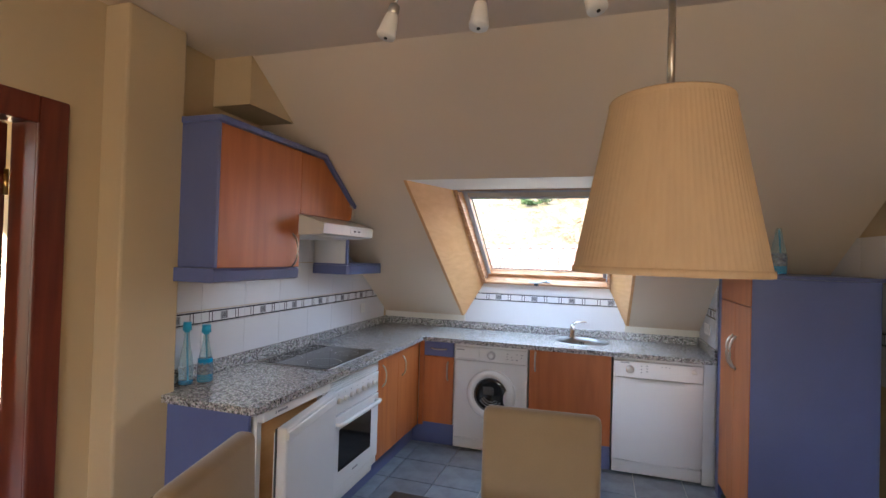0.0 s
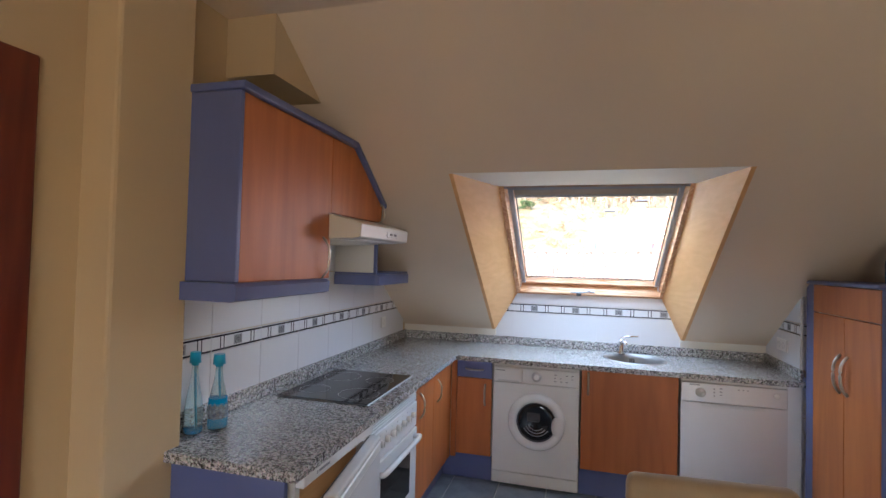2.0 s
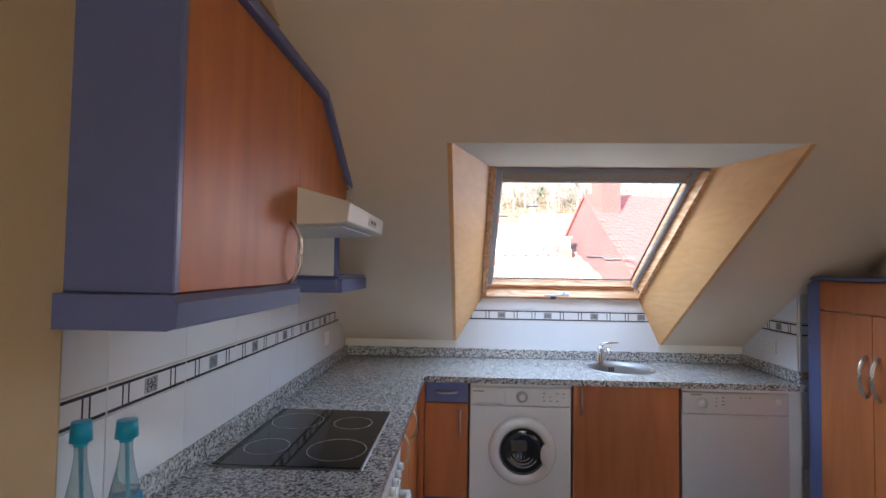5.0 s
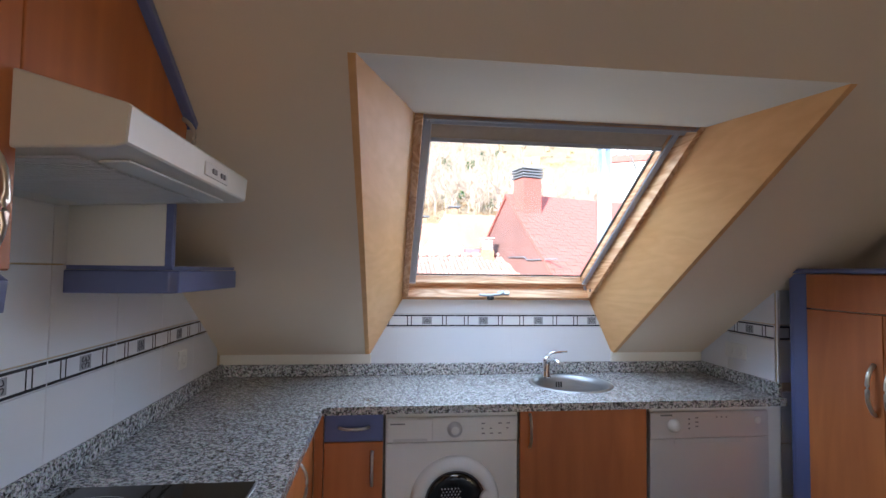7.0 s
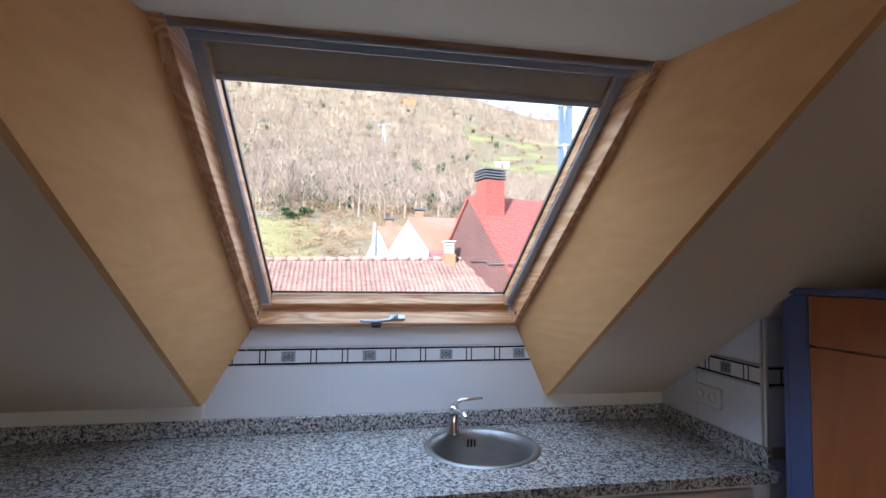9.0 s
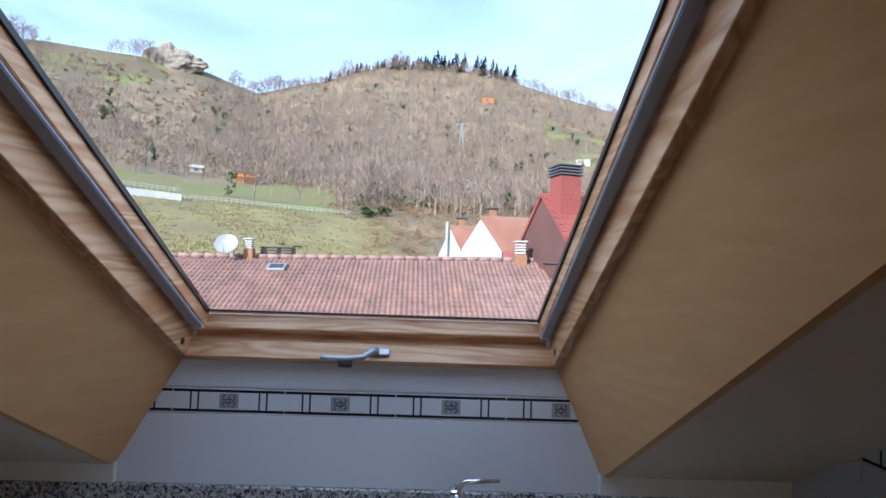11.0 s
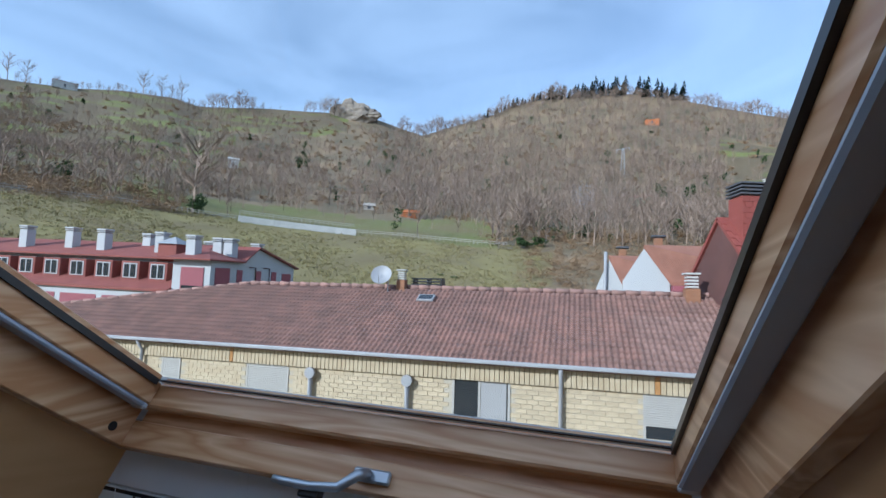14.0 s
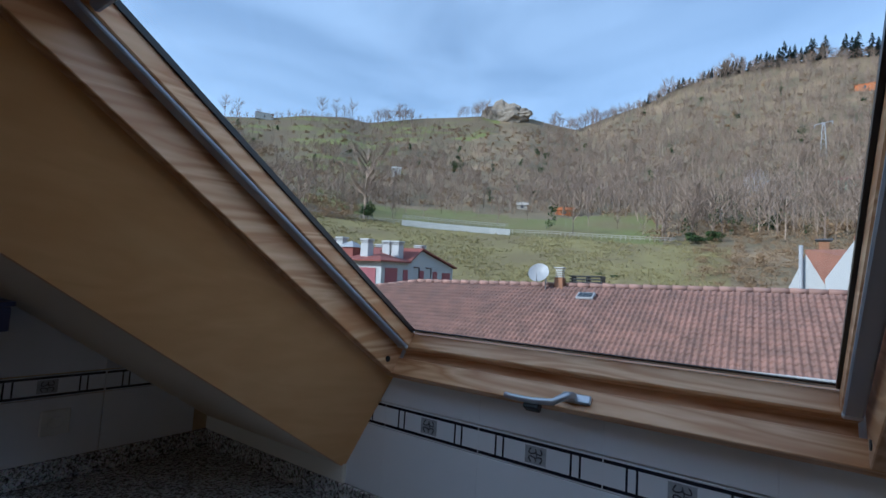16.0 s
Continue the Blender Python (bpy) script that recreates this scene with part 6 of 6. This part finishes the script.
part("roof", prism([(1.5, -0.30), (4.15, 0.75), (4.15, -0.5), (1.5, -0.5)], 0, -36, -3.0), ROWR, hr, "lower red roof skirt")
part("wall", box((-36, 1.7, -8.6), (-3.0, 4.1, -0.5)), PLAST, hr)
for k in range(9):
    x = -5.0 - k * 2.35
    d = part("dormer", box((x - 0.8, 2.8, 0.1), (x + 0.8, 4.1, 1.6), 0.03), ROWR, hr)
    part("window", box((x - 0.6, 2.77, 0.35), (x + 0.6, 2.80, 1.45)), PLAST, d)
    part("pane", box((x - 0.5, 2.755, 0.42), (x - 0.05, 2.765, 1.38)), DGLASS, d)
    part("pane", box((x + 0.05, 2.755, 0.42), (x + 0.5, 2.765, 1.38)), DGLASS, d)
w = part("window", box((-2.3, 1.84, -0.6), (-0.5, 1.9, 1.35)), PINKB, hr, "red roller-shuttered window")
part("pane", box((-2.2, 1.825, -0.55), (-0.6, 1.838, 0.05)), DGLASS, w)
for k in range(7):
    part("window", box((-8.5 - k * 3.6, 1.66, -3.0), (-5.4 - k * 3.6, 1.7, -0.95)), PINKB, hr, "red shuttered window")
for y0, y1, a, b in ((2.4, 4.1, -0.4, 1.40), (5.0, 5.7, -0.6, 1.30), (7.6, 8.35, -0.6, 1.28), (10.0, 10.8, -0.6, 1.25), (11.8, 13.4, -0.1, 1.15)):
    w = part("window", box((0.0, y0, a), (0.05, y1, b)), PINKB, hr, "red shuttered window")
    if y0 == 2.4:
        part("pane", box((0.051, y0 + 0.1, a + 0.05), (0.06, y1 - 0.1, 0.15)), DGLASS, w)
part("balcony_rail", box((0.95, 4.8, 0.30), (1.0, 10.0, 0.36)), MARO, hr)
part("balcony_rail", box((0.95, 4.8, -0.05), (1.0, 10.0, -0.01)), MARO, hr)
for y in (4.8, 5.9, 7.0, 8.1, 9.2, 9.95):
    part("baluster", box((0.95, y, -0.6), (1.0, y + 0.05, 0.36)), MARO, hr)
part("balcony_floor", box((0.0, 4.7, -0.8), (1.05, 10.1, -0.6)), PLAST, hr)
for y in (7.5, 9.6):
    part("downpipe", tube([(0.06, y - 0.9, 1.55), (0.06, y, 1.55), (0.06, y, -0.5)], 0.05, 8), MARO, hr)
for k, (x, y, z1) in enumerate(((-1.15, 9.5, 3.62), (-1.05, 5.6, 3.72), (-2.0, 5.6, 3.74), (-4.9, 8.5, 3.62), (-2.3, 3.0, 3.70), (-6.65, 5.0, 4.0), (-9.6, 7.0, 4.0), (-12.0, 5.0, 4.1), (-15.5, 5.4, 4.2), (-19.6, 5.0, 4.2), (-24.6, 5.2, 4.3))):
    ch = thing("roof_chimney", "white rendered chimney on the red roof", "chimney", group="chimneys of the row houses")
    ch.matrix_world = HR
    z0 = 1.95
    part("shaft", box((x - 0.38, y - 0.38, z0), (x + 0.38, y + 0.38, z1 - 0.34), 0.02), PLAST, ch)
    part("vent", box((x - 0.28, y - 0.28, z1 - 0.34), (x + 0.28, y + 0.28, z1 - 0.14)), GUTTER, ch)
    part("slat", box((x - 0.42, y - 0.42, z1 - 0.27), (x + 0.42, y + 0.42, z1 - 0.21), 0.01), PLAST, ch)
    part("cap", box((x - 0.44, y - 0.44, z1 - 0.14), (x + 0.44, y + 0.44, z1), 0.02), PLAST, ch)
tw = thing("roof_turret", "red brick turret with a pale pyramid cap", "turret")
tw.matrix_world = HR
part("shaft", box((-6.0, 3.8, 1.7), (-4.4, 5.4, 3.05), 0.02), ROWR, tw)
bm = bmesh.new()
bmesh.ops.create_cone(bm, cap_ends=True, segments=4, radius1=1.35, radius2=0.02, depth=0.6, matrix=Matrix.Translation((-5.2, 4.6, 3.352)) @ Matrix.Rotation(math.pi / 4, 4, 'Z'))
part("cap", bm, GUTTER, tw)

# white gabled houses
for gx, gy, pk, hw, n in ((3.09, 33.25, 5.06, 1.15, 0), (1.32, 36.0, 4.69, 0.80, 1)):
    gh = thing("gabled_house", "white gabled house with a clay tile roof", "house")
    part("wall", prism([(gx - hw, -8.6), (gx - hw, pk - 1.95), (gx, pk), (gx + hw * 1.1, pk - 2.0), (gx + hw * 1.1, -8.6)], 1, gy, gy + 0.4), PLAST, gh)
    bm = bmesh.new()
    a = [(gx - 0.1, gy - 0.15, pk + 0.08), (gx + 7.2, gy + 1.6, pk + 0.25), (gx + 7.2, gy - 1.2, pk - 1.65), (gx + hw * 1.15, gy - 0.2, pk - 1.95)]
    v0 = [bm.verts.new(p) for p in a]
    v1 = [bm.verts.new((p[0], p[1] + 0.05, p[2] - 0.18)) for p in a]
    bm.faces.new(v0), bm.faces.new(v1)
    for i in range(4):
        bm.faces.new((v0[i], v0[(i + 1) % 4], v1[(i + 1) % 4], v1[i]))
    bmesh.ops.recalc_face_normals(bm, faces=bm.faces[:])
    part("roof", bm, mat("gable_house_tile", (0.34, 0.155, 0.105), 0.88, var=0.25, scale=1.2, fine=0.2, bscale=9, bump=0.4), gh)
    part("wall", box((gx + hw * 1.1, gy + 0.2, -8.6), (gx + 7.2, gy + 8, pk - 1.8)), PLAST, gh)
    part("awning", box((gx + hw * 1.15, gy - 0.9, pk - 2.45), (gx + 6.8, gy + 0.2, pk - 2.15)), PINKB, gh) if n == 0 else None
    ch = part("chimney", box((gx + 0.5, gy + 0.5, pk - 1.0), (gx + 0.95, gy + 1.0, pk + 0.55), 0.02), OBRICK, gh)
    part("cap", box((gx + 0.35, gy + 0.4, pk + 0.62), (gx + 1.1, gy + 1.1, pk + 0.72), 0.02), RUBBER, ch)
    part("flue", cyl((gx - hw * 0.35, gy - 0.12, pk - 2.2), 0.10, 5.0, seg=14), GUTTER, gh) if n == 1 else None
an = thing("roof_aerial", "thin metal television aerial on the roof", "aerial")
ax_, ay_ = 6.3, 30.0
part("mast", cyl((ax_, ay_, 2.6), 0.03, 5.2, seg=8), GUTTER, an)
for k in range(5):
    part("element", cyl((ax_ - 0.4 + 0.35 * k, ay_, 5.1 + 0.02 * k), 0.025, 0.9, 'z', 6), OBRICK if k == 2 else GUTTER, an)
part("boom", cyl((ax_ + 0.3, ay_, 5.1), 0.025, 1.9, 'x', 6), GUTTER, an)

# small things on the hill
py = thing("power_pylon", "grey lattice power pylon on the hillside", "pylon")
pp = polar(2.6, 238)
for s in (-1, 1):
    part("leg", tube([(pp.x + s * 1.1, pp.y, pp.z - 1), (pp.x + s * 0.35, pp.y, pp.z + 14)], 0.16, 6), GUTTER, py)
for k in range(7):
    f = k / 7
    g = (k + 1) / 7
    s = 1 if k % 2 else -1
    part("brace", tube([(pp.x + s * (1.1 - 0.75 * f), pp.y, pp.z + 14 * f), (pp.x - s * (1.1 - 0.75 * g), pp.y, pp.z + 14 * g)], 0.09, 5), GUTTER, py)
part("cross_arm", tube([(pp.x - 3.0, pp.y, pp.z + 13.3), (pp.x + 3.0, pp.y, pp.z + 14.2)], 0.16, 6), GUTTER, py)
for x in (-2.8, 0, 2.8):
    part("insulator", cyl((pp.x + x, pp.y, pp.z + 13.0 + 0.15 * x), 0.14, 1.2, seg=8), GUTTER, py)


def hut(az, r, w, d, h, wallm, roofm, label):
    t = thing("hut", label, "hut")
    p = polar(az, r)
    t.location = p
    t.rotation_euler = (0, 0, radians(-az))
    part("wall", box((-w / 2, -d / 2, -1.5), (w / 2, d / 2, h)), wallm, t)
    part("roof", prism([(-d / 2 - 0.3, h - 0.1), (0, h + 0.9), (d / 2 + 0.3, h - 0.1), (d / 2 + 0.3, h - 0.25), (-d / 2 - 0.3, h - 0.25)], 0, -w / 2 - 0.3, w / 2 + 0.3), roofm, t)
    part("door", box((-0.5, -d / 2 - 0.05, 0), (0.5, -d / 2, min(2.0, h - 0.3))), RUBBER, t)


ORW = mat("orange_timber", (0.50, 0.16, 0.05), 0.8, var=0.15, scale=1)
GRNW = mat("green_sheet", (0.18, 0.32, 0.22), 0.7, var=0.15, scale=1)
hut(-21.7, 146, 5.2, 3.0, 1.3, ORW, ORW, "small orange timber hut on the meadow")
hut(4.5, 190, 7.5, 4, 2.6, GRNW, PINKB, "green shed with a pink roof on the slope")
hut(8.7, 184, 7.5, 4, 2.4, PLAST, GUTTER, "white shed on the wooded slope")
hut(5.6, 356, 9.0, 5, 3.0, ORW, ORW, "timber hut high in the woods")
hut(-56.8, 424, 14, 8, 4.0, CONC, ROWR, "stone barn on the hill's edge")
hut(-41.6, 222, 4, 3.5, 3.6, CONC, CONC, "small ruined stone hut on the slope")
hut(-26.5, 152, 3.2, 2.4, 1.1, FENCEW, FENCEW, "pale shed beside the meadow")
hut(16.7, 250, 7, 4, 2.0, CONC, FENCEW, "pale farm shed on the pasture")


# ---- tiles: walls and floor ----
def tile_mesh(name, w, h):
    return mesh_of(name, box((-w / 2 + 0.0012, -0.004, 0.0012), (w / 2 - 0.0012, 0.004, h - 0.0012), 0.0012), TILE)


def band_mesh(w):
    h = 0.075
    bm = box((-w / 2 + 0.0012, -0.004, 0.001), (w / 2 - 0.0012, 0.004, h - 0.001), 0.001)
    y0, y1 = -0.0046, -0.0038
    box((-w / 2 + 0.003, y0, h - 0.0125), (w / 2 - 0.003, y1, h - 0.0045), bm=bm, mi=1)
    box((-w / 2 + 0.003, y0, 0.0045), (w / 2 - 0.003, y1, 0.0125), bm=bm, mi=1)
    for x in (-0.112, -0.090, 0.090, 0.112):
        box((x - 0.0025, y0, 0.0128), (x + 0.0025, y1, h - 0.0128), bm=bm, mi=1)
    box((-0.028, y0 + 0.0003, 0.016), (0.028, y1, h - 0.016), bm=bm, mi=2)
    for sx_ in (-1, 1):
        for sz_ in (-1, 1):
            P = [(sx_ * (0.004 + 0.013 * math.sin(t) * t / 4.2 + 0.008), -0.0049, h / 2 + sz_ * (0.010 + 0.007 * math.cos(t))) for t in (0.5 * k for k in range(10))]
            tube(P, 0.0016, 5, bm, 3)
    tube([(0, -0.0049, 0.022), (0.004, -0.0049, h / 2), (0, -0.0049, h - 0.022)], 0.0013, 5, bm, 3)
    return mesh_of("band_tile", bm, TILE, INK, MOTIF, CURL)


ROWS = ((0.957, 0.206), (1.163, 0.0), (1.240, 0.250), (1.492, 0.250))
TW = 0.3332
low_me, mid_me, band_me = tile_mesh("tile_low", TW, 0.206), tile_mesh("tile", TW, 0.250), band_mesh(TW)


def lay(parent, origin, turn, centres, rows=ROWS):
    for c in centres:
        for z, h in rows:
            me = band_me if h == 0 else (low_me if h < 0.22 else mid_me)
            ob = new("band_tile" if h == 0 else "tile", me)
            ob.parent = parent
            ob.matrix_world = Matrix.Translation(origin) @ Matrix.Rotation(radians(turn), 4, 'Z') @ Matrix.Translation((c, 0, z))


wl_ = bpy.data.objects["wall_left_kitchen"]
lay(wl_, (LW + 0.004, 0, 0), 90, [2.664 + TW * k for k in range(-1, 7)])
wr_ = bpy.data.objects["wall_right_kitchen"]
lay(wr_, (RW - 0.004, 0, 0), -90, [-(4.482 + TW * k) for k in (0, 1)], ROWS)
bm = bmesh.new()
tagged(part("tile_edge", box((1.307, 4.288, 0.0), (RW - 0.007, 4.306, CB - 0.001), 0.002), TILE), kind="structure", label="white tiled strip beside the dishwasher", category="trim")
tagged(part("tile_edge", box((RW - 0.006, 4.296, 0.0), (RW + 0.004, 4.306, 1.45), 0.003, 2), TILE), kind="structure", label="white rounded edge of the tiled return wall", category="trim")
lay(wr_, (0, 4.301, 0), 0, [RW + 0.004 + TW / 2], ROWS[:3])
lay(wr_, (0, 4.301, 0), 0, [RW + 0.004 + TW / 2], [(0.957 - 0.252 * k - 0.04, 0.25) for k in (1, 2, 3)])
wrr = bpy.data.objects["wall_right"]
lay(wrr, (RX - 0.004, 0, 0), -90, [-(3.60 + TW * k) for k in range(0, 3)], ROWS)
# strip under the roof window, cut to the plywood linings
wu = bpy.data.objects["wall_under_window"]


def cut_tile(me, c, z):
    bm = bmesh.new()
    bm.from_mesh(me)
    bmesh.ops.transform(bm, matrix=Matrix.Translation((c, BACK - 0.004, z)), verts=bm.verts[:])
    k = (WL - RL) / (1.318 - 1.008)
    for p, n in (((RL, 0, 1.008), (-1, 0, k)), ((RR, 0, 1.008), (1, 0, k * (RR - WR) / (WL - RL))), ((0, 0, 1.321), (0, 0, 1))):
        bmesh.ops.bisect_plane(bm, geom=bm.verts[:] + bm.edges[:] + bm.faces[:], plane_co=p, plane_no=n, clear_outer=True)
    return bm


for c in [-0.300 + 0.3298 * k for k in range(-1, 5)]:
    for z, me, nm in ((0.957, low_me, "tile"), (1.163, band_me, "band_tile"), (1.240, mid_me, "tile")):
        bm = cut_tile(me, c, z)
        if len(bm.faces) < 3:
            bm.free()
            continue
        part(nm, bm, (TILE, INK, MOTIF, CURL) if nm == "band_tile" else TILE, wu)

fme = mesh_of("floor_tile", box((-0.1625, -0.1625, -0.012), (0.1625, 0.1625, -0.001), 0.002), FLOORT)
fl_ = bpy.data.objects["floor_slab"]
fl_.name = "floor"
for i in range(11):
    for j in range(23):
        x, y = -1.30 + 0.331 * i, 4.44 - 0.331 * j
        if x < 2.05 and y > -3.0:
            ob = new("floor_tile", fme)
            ob.parent = fl_
            ob.location = (x, y, 0)
